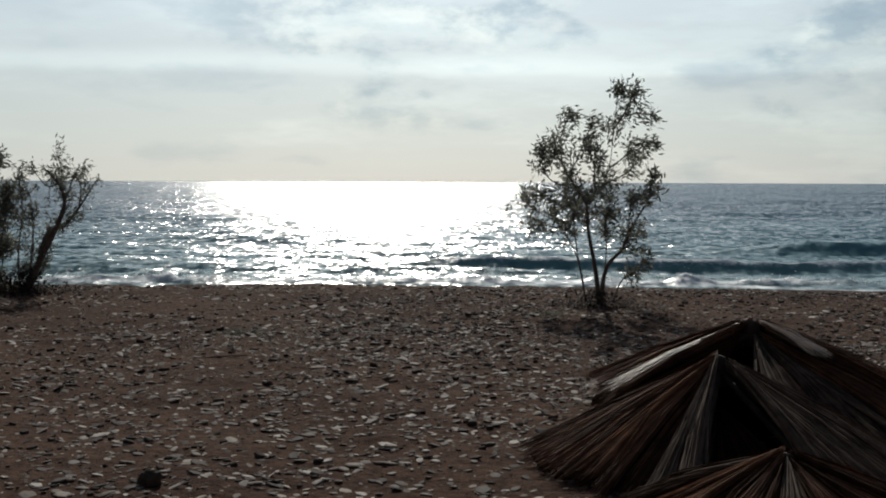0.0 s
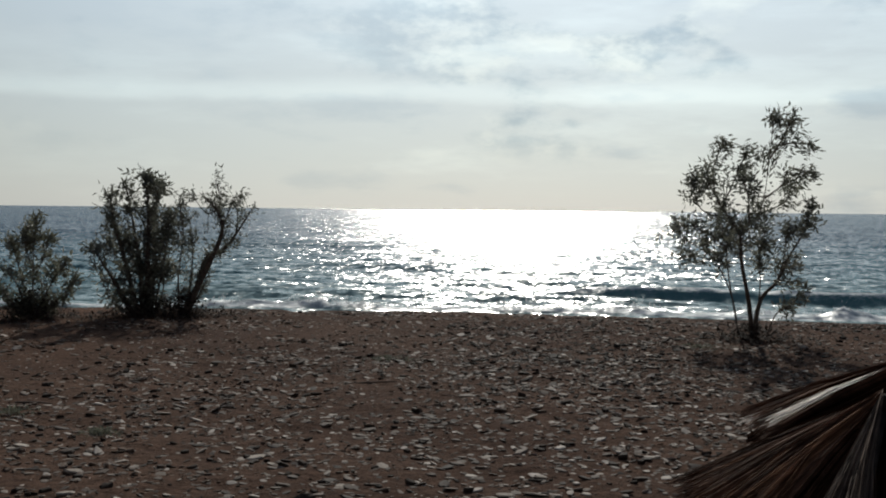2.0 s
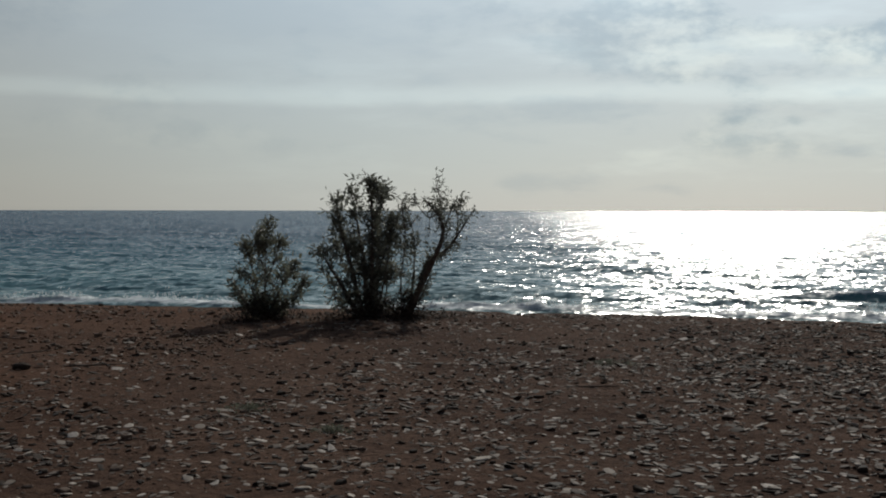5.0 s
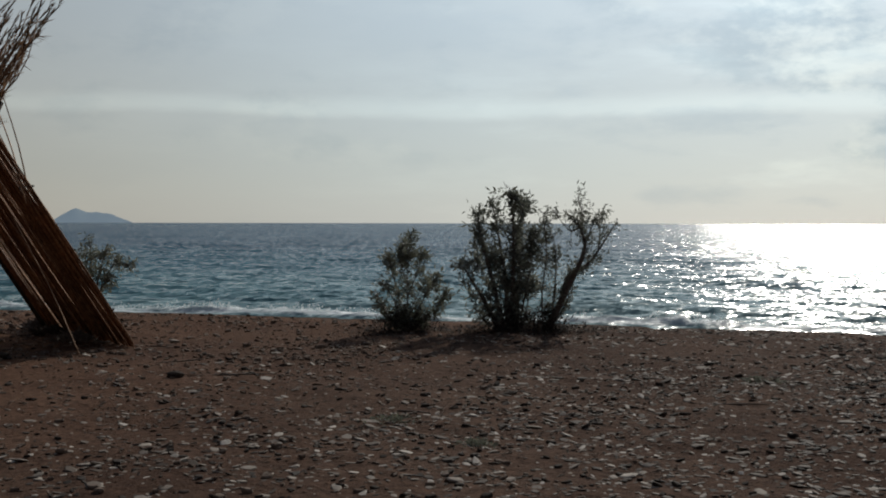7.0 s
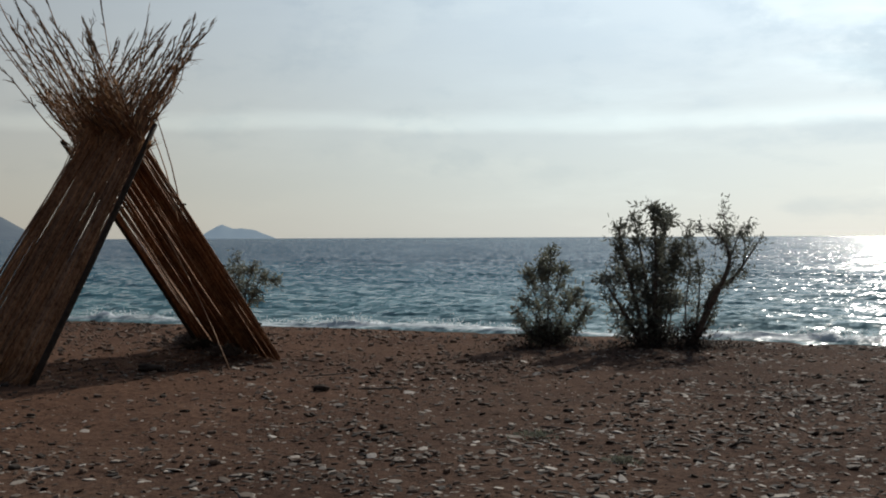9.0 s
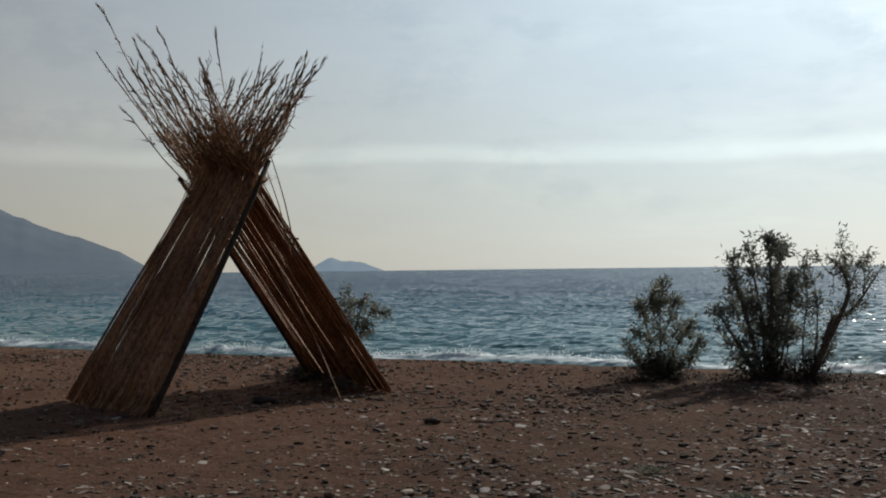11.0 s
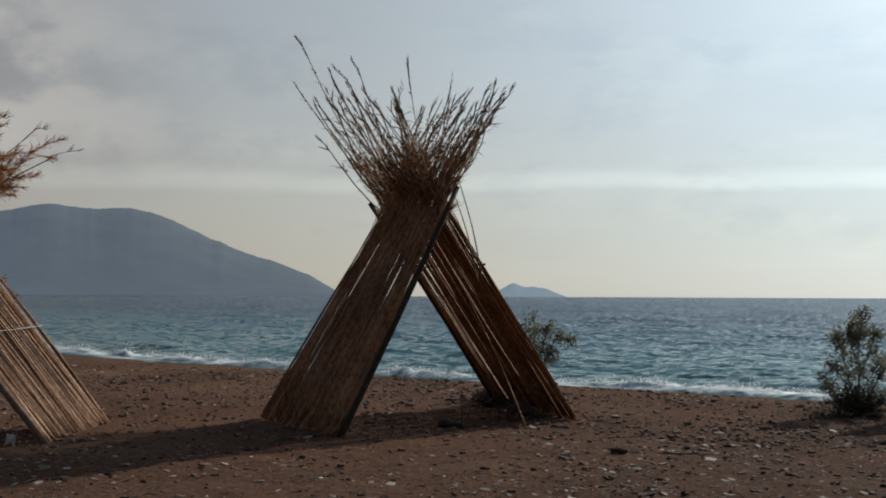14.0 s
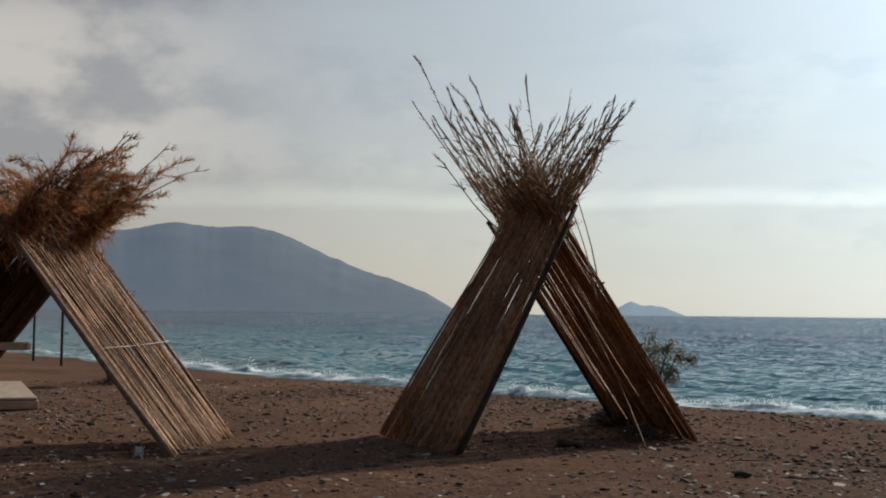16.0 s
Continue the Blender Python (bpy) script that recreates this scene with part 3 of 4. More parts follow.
# ---- reed shelters ----
def reed_shelter(at, left, right, left_way, right_way, label, seed, cross, walls, crown, fan_out, pole_mat, pole_thick):
    """Two leaning walls of reeds that cross at the top. left, right: the two ends of each wall's foot; ways: how it
    rises, per metre of height; walls: for each wall the number of canes, their materials and how many added dark canes
    stand for shade behind."""
    r = random.Random(seed)
    root = thing("reed_shelter", at, label, "reed shelter", "reed shelters")
    o = Vector(at)
    for side, (foot, way) in enumerate(((left, left_way), (right, right_way))):
        f0, f1 = Vector((*foot[0], 0)) - o, Vector((*foot[1], 0)) - o
        rises = Vector((*way[0], 1.0)), Vector((*way[1], 1.0))
        rise = (rises[0] + rises[1]) / 2
        along = (f1 - f0).normalized()
        normal = rise.cross(along).normalized()
        # the pole that edges the wall, and the battens behind the canes
        end, up, sg = (f1, rises[1], 1) if side == 0 else (f0, rises[0], -1)
        s = Soup()
        end = end + along * pole_thick * 1.1 * sg - normal * 0.02
        s.tube(bent([end - up * 0.12, end + up * cross * 0.5 + normal * 0.02, end + up * (cross + 0.3)], 6), [pole_thick * k for k in (1.0, 1.02, 0.97, 0.93, 0.9, 0.86, 0.8)], 8)
        s.make("pole", pole_mat, root, "weathered wooden pole along the edge", True)
        for h in (0.5, 1.3, 2.1):
            s = Soup()
            s.tube(bent([f0 + rises[0] * h + normal * 0.035, (f0 + f1) / 2 + rise * (h + 0.03) + normal * 0.035, f1 + rises[1] * h + normal * 0.035], 5), [0.014] * 6, 5)
            s.make("batten", POLE, root)
        count, mats, thickness, hidden, loose = walls[side]
        for i in range(count + hidden):
            # canes past the count are added backing, coloured as the shade in the gaps
            backing = i >= count
            q = (i + 0.5 + r.uniform(-loose, loose)) / count if not backing else (i - count + r.uniform(0.0, 1.0)) / hidden
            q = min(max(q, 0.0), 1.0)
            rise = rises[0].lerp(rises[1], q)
            base = f0.lerp(f1, q) + rise * r.uniform(-0.04, 0.10) + normal * (r.gauss(0, 0.008) + (0.028 if backing else 0.0)) + along * r.gauss(0, 0.012)
            tilt = along * r.gauss(0, 0.010 if crown is worn_top else 0.024)
            luck = r.random()
            tall = crown(side, q, luck, r)
            if backing:
                tall = r.uniform(cross - 0.2, cross + 0.2)
            fan = along * ((q - 0.5) * (0.30 + 0.14 * side) + r.gauss(0, 0.12)) + Vector((rise[0], rise[1], 0)) * r.gauss(*fan_out)
            bend = min(cross + r.uniform(-0.25, 0.25), tall - 0.15)
            knee = base + (rise + tilt) * bend
            tip = knee + (rise + tilt + fan) * (tall - bend)
            sway = Vector((r.gauss(0, 1), r.gauss(0, 1), 0)) * 0.06 * (tall - bend)
            line = bent([base, base.lerp(knee, 0.5) + normal * r.gauss(0, 0.012) + along * r.gauss(0, 0.012), knee, knee.lerp(tip, 0.5) - fan * 0.05 + sway, tip], 10)
            thick = r.uniform(*thickness)
            s = Soup()
            s.tube(line, [thick * (1 - 0.06 * k) if k < 6 else thick * (0.70 - 0.04 * (k - 5)) for k in range(11)], 5)
            cane = s.make("reed", REED_SHADED if backing else mats[0] if r.random() < 0.72 else mats[1], root, "", True)
            if not backing:
                if crown is worn_top:
                    worn_head(cane, line, r, tall, side, q)
                elif tall > 2.5:
                    bushy_head(cane, line, r, tall)
    return root


def worn_top(side, q, luck, r):
    """Heights of the canes of a shelter whose tops have lost most of their leaves."""
    if (q > 0.94, q < 0.12)[side]:
        return r.uniform(2.6, 2.85)
    if luck < 0.50:
        return r.uniform(2.95, 3.7)
    if luck < 0.88:
        return r.uniform(3.45, 4.15)
    return r.uniform(3.85, 4.4 + 0.7 * side)


def bushy_top(side, q, luck, r):
    return r.uniform(2.5, 2.95) if luck < 0.62 else r.uniform(2.9, 3.35) if luck < 0.95 else r.uniform(3.48, 3.75)


def worn_head(cane, line, r, tall, side, q):
    """Torn leaf sheaths along the top of a cane, and a closed flower spike on the long ones."""
    s = Soup()
    way = (line[10] - line[8]).normalized()
    lean = Vector((way.x, way.y, 0))
    short = tall < 3.7
    middle = (0.15 < q < 0.8, q > 0.25)[side]
    # clinging leaves, thick over the crossing, loose and curled higher up
    for k in range((15 if middle else 7) if short else 11):
        p = line[6].lerp(line[10], r.random()) if short else line[7].lerp(line[10], r.random() ** 0.8)
        d = (way + Vector((r.gauss(0, 1), r.gauss(0, 1), r.gauss(0, 1))) * (0.2 if short else 0.42)).normalized()
        curl = (lean * r.uniform(-0.2, 0.9) + Vector((r.gauss(0, 0.4), r.gauss(0, 0.4), r.gauss(-0.25, 0.4)))) * (0.6 if short else 1.3)
        s.blade(p, d, curl, r.uniform(0.10, 0.32) if short else r.uniform(0.08, 0.26), r.uniform(0.008, 0.018))
    if not short and r.random() < 0.8:
        # the spike: stiff bristles close round the stem
        tip, far = line[10], r.uniform(0.15, 0.38)
        stem = bent([tip - way * 0.03, tip + way * far * 0.5, tip + way * far + Vector((r.gauss(0, 0.05), r.gauss(0, 0.05), 0))], 4)
        s.tube(stem, [0.007, 0.007, 0.006, 0.004, 0.002], 4)
        for k in range(24):
            z = r.random() * 3.99
            p = stem[int(z)].lerp(stem[int(z) + 1], z % 1)
            d = (way + Vector((r.gauss(0, 1), r.gauss(0, 1), r.gauss(0, 1))) * 0.10).normalized()
            s.leaf(p, d, d.orthogonal().normalized(), r.uniform(0.06, 0.15), r.uniform(0.005, 0.010))
    tagged(s.make("plume", PLUME_DARK if not short or r.random() < 0.45 else PLUME_WORN, cane), kind="stuff")


def bushy_head(cane, line, r, tall):
    """A full feathery flower head that bows over, with leaf blades that hang from it."""
    s = Soup()
    tip, way = line[10], (line[10] - line[7]).normalized()
    lean = Vector((way.x, way.y, 0)).normalized()
    bare = tall > 3.45
    far = r.uniform(0.2, 0.35) if bare else r.uniform(0.38, 0.82)
    bow = lean * r.uniform(0.0, 0.4) + Vector((r.gauss(0, 0.1), r.gauss(0, 0.1), -r.uniform(0.0, 0.5)))
    stem = bent([tip - way * 0.1, tip + way * far * 0.5, tip + way * far + bow * far], 6)
    s.tube(stem, [0.006, 0.006, 0.005, 0.005, 0.004, 0.003, 0.002], 4)
    for k in range(24 if bare else 150):
        z = r.uniform(0.1, 5.99)
        p = stem[int(z)].lerp(stem[int(z) + 1], z % 1)
        d = (way + Vector((r.gauss(0, 1), r.gauss(0, 1), r.gauss(0, 1))) * (0.12 if bare else 0.58)).normalized()
        s.blade(p, d, bow * 0.8 + Vector((r.gauss(0, 0.3), r.gauss(0, 0.3), r.gauss(-0.2, 0.3))), r.uniform(0.08, 0.26) * (1.15 - z / 9), r.uniform(0.005, 0.012))
    for k in range(4 if bare else 19):
        p = line[6].lerp(line[10], r.random())
        d = (way + Vector((r.gauss(0, 0.4), r.gauss(0, 0.4), r.gauss(0, 0.3)))).normalized()
        s.blade(p, d, lean * 0.4 + Vector((r.gauss(0, 0.3), r.gauss(0, 0.3), r.uniform(-2.2, 0.1))), r.uniform(0.16, 0.46), r.uniform(0.007, 0.015))
    tagged(s.make("plume", PLUME_DARK if bare or r.random() < 0.12 else PLUME, cane), kind="stuff")


first = reed_shelter((-12.0, 11.3, 0.0), ((-13.52, 9.58), (-11.32, 9.19)), ((-12.78, 13.68), (-10.4, 12.64)),
                     ((0.37, 0.455), (0.155, 0.49)), ((-0.216, -0.683), (-0.2, -0.69)),
                     "brown reed shelter of two crossed leaning walls with ragged feathery tops", 11, 2.8,
                     ((152, (REED, REED_GREY), (0.009, 0.018), 0, 2.0), (164, (REED_RED, REED), (0.009, 0.018), 0, 1.1)), worn_top, (-0.06, 0.17), POLE, 0.040)
# light put into colour: dark canes for the shaded wall, pale for the sunlit
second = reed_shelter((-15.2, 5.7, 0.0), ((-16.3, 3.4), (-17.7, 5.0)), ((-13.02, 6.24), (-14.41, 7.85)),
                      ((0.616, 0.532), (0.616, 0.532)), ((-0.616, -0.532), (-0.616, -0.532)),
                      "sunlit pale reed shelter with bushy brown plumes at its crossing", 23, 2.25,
                      ((130, (REED_SHADED, REED_SHADED), (0.009, 0.017), 150, 0.8), (100, (REED_PALE, REED_RED), (0.007, 0.015), 70, 1.5)), bushy_top, (0.08, 0.17), POLE_BROWN, 0.042)
# canes that stand loose along the edge of the first shelter
for foot, top in (((-10.84, 11.20, 1.9), (-10.96, 10.83, 3.30)), ((-10.88, 11.16, 1.9), (-11.02, 10.76, 3.2)), ((-10.84, 11.12, 2.0), (-11.10, 10.74, 3.02)),
                  ((-10.36, 11.54, -0.02), (-10.98, 11.05, 1.72))):
    s = Soup()
    o = Vector((12.0, -11.3, 0))
    a0, a1 = Vector(foot) + o, Vector(top) + o
    s.tube(bent([a0, a0.lerp(a1, 0.5) + Vector((0.03, 0.02, 0)), a1], 6), [w_ * (0.55 if foot[2] < 0.5 else 0.8) for w_ in (0.013, 0.012, 0.012, 0.011, 0.010, 0.009, 0.008)], 5)
    s.make("loose_reed", REED_PALE, first, "single loose cane leaning outside the wall", True)
# short broken reeds splayed out at the foot of the near wall
r = random.Random(19)
for k in range(34):
    q = r.uniform(0.1, 1.0) ** 0.7
    p = Vector((-13.52, 9.58, 0)).lerp(Vector((-11.32, 9.19, 0)), q) + Vector((12.0, -11.3, 0.0)) + Vector((r.gauss(0, 0.05), r.gauss(-0.05, 0.05), r.uniform(0.0, 0.03)))
    up = Vector((r.uniform(0.1, 0.4), r.uniform(0.3, 0.6), 1.0)) * r.uniform(0.15, 0.5)
    s = Soup()
    s.tube(bent([p - Vector((0, r.uniform(0.02, 0.12), 0)), p + up * 0.4, p + up], 5), [r.uniform(0.008, 0.014)] * 6, 5)
    s.make("broken_reed", REED if r.random() < 0.6 else REED_TAN, first, "", True)
# twine round the second shelter's sunny wall, and the counter board inside it
s = Soup()
o = Vector((15.2, -5.7, 0))
w0, w1, up_ = Vector((-13.02, 6.24, 0)) + o, Vector((-14.41, 7.85, 0)) + o, Vector((-0.616, -0.532, 1.0))
out_ = Vector((0.6, 0.5, 0.6)).normalized() * 0.06
s.tube(bent([w0 + up_ * 1.21 + out_, w0.lerp(w1, 0.5) + up_ * 1.22 + out_, w1 + up_ * 1.25 + out_], 8), [0.003, 0.005, 0.004, 0.006, 0.003, 0.004, 0.006, 0.005, 0.004], 5)
s.make("twine", TWINE, second, "white twine tied across the reeds", True)
s = Soup()
b0, b1 = Vector((-14.92, 5.1, 1.20)) + o, Vector((-15.5, 4.02, 1.20)) + o
fore = (b0 - b1).normalized()
across = fore.cross(Vector((0, 0, 1))) * 0.17
rim_ = [b1 - across] + [b0 + across * math.sin(radians(a_)) + fore * 0.13 * math.cos(radians(a_)) for a_ in range(-90, 91, 20)] + [b1 + across]
for z in (0.0, 0.02, 0.075, 0.09):
    s.v += [c + Vector((0, 0, z)) - fore * (0.012 if z in (0.0, 0.09) else 0.0) for c in rim_]
m = len(rim_)
s.f += [tuple(range(m - 1, -1, -1)), tuple(range(3 * m, 4 * m))] + [(g_ * m + k, g_ * m + (k + 1) % m, (g_ + 1) * m + (k + 1) % m, (g_ + 1) * m + k) for g_ in range(3) for k in range(m)]
s.make("counter_board", PALE_WOOD, second, "pale wooden board with a rounded end fixed across the inside")


# ---- trees and shrubs ----
def shrub(name, at, stems, label, category, seed, leaf_mat, thick, branches, reach, leaf, drift=0.0, bare=0.3, heap=1.0, main=99):
    """stems: lines in metres across and up, the first few (main) at full thickness. branches: side branches a metre of stem, and leafy tufts on each;
    leaf: leaves in a tuft, their length and width; drift: how far the wind carries the leaves across."""
    r = random.Random(seed)
    root = thing(name, (*at, on_ground(*at)), label, category, "beach shrubs")
    right = Vector((at[1], -at[0], 0)).normalized()
    away = Vector((at[0], at[1], 0)).normalized()
    wood, crown = Soup(), Soup()

    def tuft_of_leaves(p, d):
        spread = 0.5 * leaf[1]
        for k in range(leaf[0]):
            at_ = p + Vector((r.gauss(0, 1), r.gauss(0, 1), r.gauss(0, 1))) * spread
            w = (d * 0.7 + right * drift + Vector((r.gauss(0, 0.6), r.gauss(0, 0.6), r.gauss(-0.25, 0.55)))).normalized()
            side = w.orthogonal().normalized()
            side.rotate(Matrix.Rotation(r.uniform(0, 6.28), 3, w))
            crown.leaf(at_, w, side, leaf[1] * r.uniform(0.6, 1.35), leaf[2] * r.uniform(0.7, 1.3))

    for n_, line in enumerate(stems):
        lean = r.uniform(-0.3, 0.3)
        pts = [right * u + Vector((0, 0, v)) + away * (lean * v + r.gauss(0, 0.04)) for u, v in line]
        full = bent(pts, 14)
        low = line[0][1] < 0.15
        th = thick if low and n_ < main else max(thick * 0.3, 0.012)
        wood.tube(full, [max(th * (1 - 0.88 * k / 14) * r.uniform(0.9, 1.1), 0.005) for k in range(15)], 6)
        long_ = sum((b_ - a_).length for a_, b_ in zip(full, full[1:]))
        first_leaf = bare if low else 0.15
        for k in range(max(2, int(branches[0] * long_ * (1 - first_leaf)))):
            q = min((first_leaf + (1 - first_leaf) * r.random()) * 14, 13.99)
            p, ahead = full[int(q)].lerp(full[int(q) + 1], q % 1), (full[int(q) + 1] - full[int(q)]).normalized()
            d = (ahead * 0.7 + Vector((r.gauss(0, 1), r.gauss(0, 1), r.gauss(0.15, 0.6))) * 0.55).normalized()
            far = reach * r.uniform(0.45, 1.15) * (1.15 - 0.5 * q / 14)
            tw = bent([p, p + d * far * 0.5 + Vector((0, 0, 0.03)), p + d * far + right * drift * 0.1 + Vector((0, 0, r.uniform(-0.07, 0.05)))], 5)
            wood.tube(tw, [0.008, 0.007, 0.006, 0.005, 0.003, 0.002], 4, False)
            for j in range(branches[1]):
                z = r.uniform(0.3, 1.0) * 4.99
                off = Vector((r.gauss(0, 1), r.gauss(0, 1), r.gauss(0, 1))) * far * 0.16
                tuft_of_leaves(tw[int(z)].lerp(tw[int(z) + 1], z % 1) + off, d)
        tuft_of_leaves(full[-1], (full[-1] - full[-3]).normalized())
    wood.make("trunk", BARK, root, "dark brown branching stems", True)
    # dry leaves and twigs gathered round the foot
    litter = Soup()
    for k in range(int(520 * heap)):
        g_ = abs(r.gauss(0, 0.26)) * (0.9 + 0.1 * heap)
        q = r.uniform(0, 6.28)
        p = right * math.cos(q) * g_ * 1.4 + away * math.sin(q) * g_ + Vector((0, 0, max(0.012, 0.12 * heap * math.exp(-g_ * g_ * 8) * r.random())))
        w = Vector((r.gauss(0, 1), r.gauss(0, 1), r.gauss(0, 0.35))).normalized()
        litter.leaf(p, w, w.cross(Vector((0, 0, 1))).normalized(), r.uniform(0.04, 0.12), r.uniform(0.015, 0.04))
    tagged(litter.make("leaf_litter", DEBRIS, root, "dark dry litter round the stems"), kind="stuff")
    tagged(crown.make("crown", leaf_mat, root, "sparse narrow grey-green leaves"), kind="stuff")
    return root


# stems traced in camera pixels, scaled to metres and shaped to fit that view
def from_pixels(scale, x0, y0, *lines):
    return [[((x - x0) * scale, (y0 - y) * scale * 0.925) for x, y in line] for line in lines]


young_stems = from_pixels(0.00748, 1058, 546,
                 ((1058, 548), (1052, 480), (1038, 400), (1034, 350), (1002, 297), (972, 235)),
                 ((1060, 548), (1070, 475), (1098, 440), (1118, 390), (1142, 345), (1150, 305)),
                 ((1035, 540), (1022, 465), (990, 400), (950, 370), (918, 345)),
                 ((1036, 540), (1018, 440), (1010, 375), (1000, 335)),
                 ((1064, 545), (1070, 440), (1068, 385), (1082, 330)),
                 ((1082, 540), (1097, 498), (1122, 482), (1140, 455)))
young_boughs = from_pixels(0.00748, 1058, 546,
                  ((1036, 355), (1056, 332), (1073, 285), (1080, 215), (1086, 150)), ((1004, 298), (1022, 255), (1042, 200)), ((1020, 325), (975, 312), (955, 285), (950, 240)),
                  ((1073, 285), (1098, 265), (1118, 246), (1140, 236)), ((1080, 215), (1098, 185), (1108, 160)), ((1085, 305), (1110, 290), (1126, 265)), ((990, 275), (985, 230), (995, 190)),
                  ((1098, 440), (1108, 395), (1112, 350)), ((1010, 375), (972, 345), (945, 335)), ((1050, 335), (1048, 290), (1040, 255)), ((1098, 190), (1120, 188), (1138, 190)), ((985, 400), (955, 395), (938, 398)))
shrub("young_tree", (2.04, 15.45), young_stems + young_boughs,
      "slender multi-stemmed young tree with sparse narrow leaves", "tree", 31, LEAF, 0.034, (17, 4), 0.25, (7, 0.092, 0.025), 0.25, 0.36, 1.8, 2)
shrub("shrub", (-6.67, 17.06), from_pixels(0.00879, 1107, 612,
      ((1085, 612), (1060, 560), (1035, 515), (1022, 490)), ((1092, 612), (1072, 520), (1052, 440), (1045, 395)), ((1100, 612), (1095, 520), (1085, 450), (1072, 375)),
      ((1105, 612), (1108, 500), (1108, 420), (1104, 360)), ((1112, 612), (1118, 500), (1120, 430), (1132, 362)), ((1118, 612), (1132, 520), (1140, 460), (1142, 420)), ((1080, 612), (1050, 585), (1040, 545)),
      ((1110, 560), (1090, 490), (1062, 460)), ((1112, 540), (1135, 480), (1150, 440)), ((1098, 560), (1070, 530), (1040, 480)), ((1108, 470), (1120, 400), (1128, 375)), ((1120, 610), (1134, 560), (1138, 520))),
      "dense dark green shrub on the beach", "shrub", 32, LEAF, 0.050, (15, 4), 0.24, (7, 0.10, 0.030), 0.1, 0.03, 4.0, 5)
shrub("small_tree", (-6.2, 17.31), from_pixels(0.00879, 1166, 612,
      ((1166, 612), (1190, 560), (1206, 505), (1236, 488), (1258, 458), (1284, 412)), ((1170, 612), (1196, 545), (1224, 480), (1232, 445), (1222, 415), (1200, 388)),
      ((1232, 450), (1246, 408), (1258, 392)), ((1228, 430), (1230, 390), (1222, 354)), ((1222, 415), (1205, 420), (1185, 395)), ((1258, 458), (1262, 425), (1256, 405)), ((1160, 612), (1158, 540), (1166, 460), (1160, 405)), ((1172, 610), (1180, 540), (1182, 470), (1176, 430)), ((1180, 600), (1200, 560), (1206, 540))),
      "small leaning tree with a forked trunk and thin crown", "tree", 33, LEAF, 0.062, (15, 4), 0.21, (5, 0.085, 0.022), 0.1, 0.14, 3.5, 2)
shrub("shrub", (-8.11, 16.29), from_pixels(0.00868, 916, 610,
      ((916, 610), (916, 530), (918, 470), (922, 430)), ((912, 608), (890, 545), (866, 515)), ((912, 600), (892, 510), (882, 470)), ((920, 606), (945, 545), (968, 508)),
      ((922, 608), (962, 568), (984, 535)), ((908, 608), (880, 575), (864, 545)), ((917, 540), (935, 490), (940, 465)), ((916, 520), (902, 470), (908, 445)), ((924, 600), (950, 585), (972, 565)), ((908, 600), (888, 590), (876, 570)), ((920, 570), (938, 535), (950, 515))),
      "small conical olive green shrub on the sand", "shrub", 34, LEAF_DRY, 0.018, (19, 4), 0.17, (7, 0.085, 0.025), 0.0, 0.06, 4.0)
shrub("shrub", (-13.45, 15.3), from_pixels(0.0088, 1150, 745,
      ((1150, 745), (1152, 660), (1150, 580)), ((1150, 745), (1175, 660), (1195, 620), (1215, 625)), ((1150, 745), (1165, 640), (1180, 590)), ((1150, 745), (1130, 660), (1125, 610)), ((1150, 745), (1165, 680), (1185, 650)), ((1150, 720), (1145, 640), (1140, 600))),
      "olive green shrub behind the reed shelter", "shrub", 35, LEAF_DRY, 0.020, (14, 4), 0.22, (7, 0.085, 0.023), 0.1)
shrub("shrub", (-26.12, 11.18), [[(0, 0), (0.1, 1.0), (0.35, 1.9)], [(0, 0), (-0.2, 1.1), (-0.3, 2.0)], [(0, 0), (0.4, 1.0), (0.6, 1.5)]],
      "dark shrub by the shore", "shrub", 36, LEAF, 0.03, (14, 5), 0.35, (7, 0.10, 0.028))


# ---- froth of the wave that breaks on the beach ----
fr = np.random.RandomState(91)
fx = fr.uniform(-45, 9, 60000)
fd = 0.55 + (lumps(fx, fx * 0, 3.0, 16) - 0.5) * 0.7
power = np.clip(lumps(fx, fx * 0, 4.5, 15) * 3 - 0.7, 0, 1) * lumps(fx, fx * 0, 0.7, 19)
kept = fr.rand(60000) < power * 0.38
fx, fd, power = fx[kept], fd[kept], power[kept]
rise_ = np.abs(fr.normal(0, 1, len(fx))) * 0.075 * (0.3 + power) * (0.4 + 1.2 * lumps(fx, fx * 0, 0.3, 44))
fy = shore(fx) + fd + fr.normal(0, 0.10, len(fx))
s = Soup()
r = random.Random(92)
for x, y, up in zip(fx, fy, rise_):
    d = Vector((r.gauss(0, 1), r.gauss(0, 1), r.gauss(0, 0.7))).normalized()
    s.leaf(Vector((x, y, SEA + 0.05 + up)), d, d.orthogonal().normalized(), r.uniform(0.015, 0.045), r.uniform(0.015, 0.04))
tagged(s.make("sea_foam", FROTH), "white froth of a small wave breaking on the beach", "foam", kind="stuff")


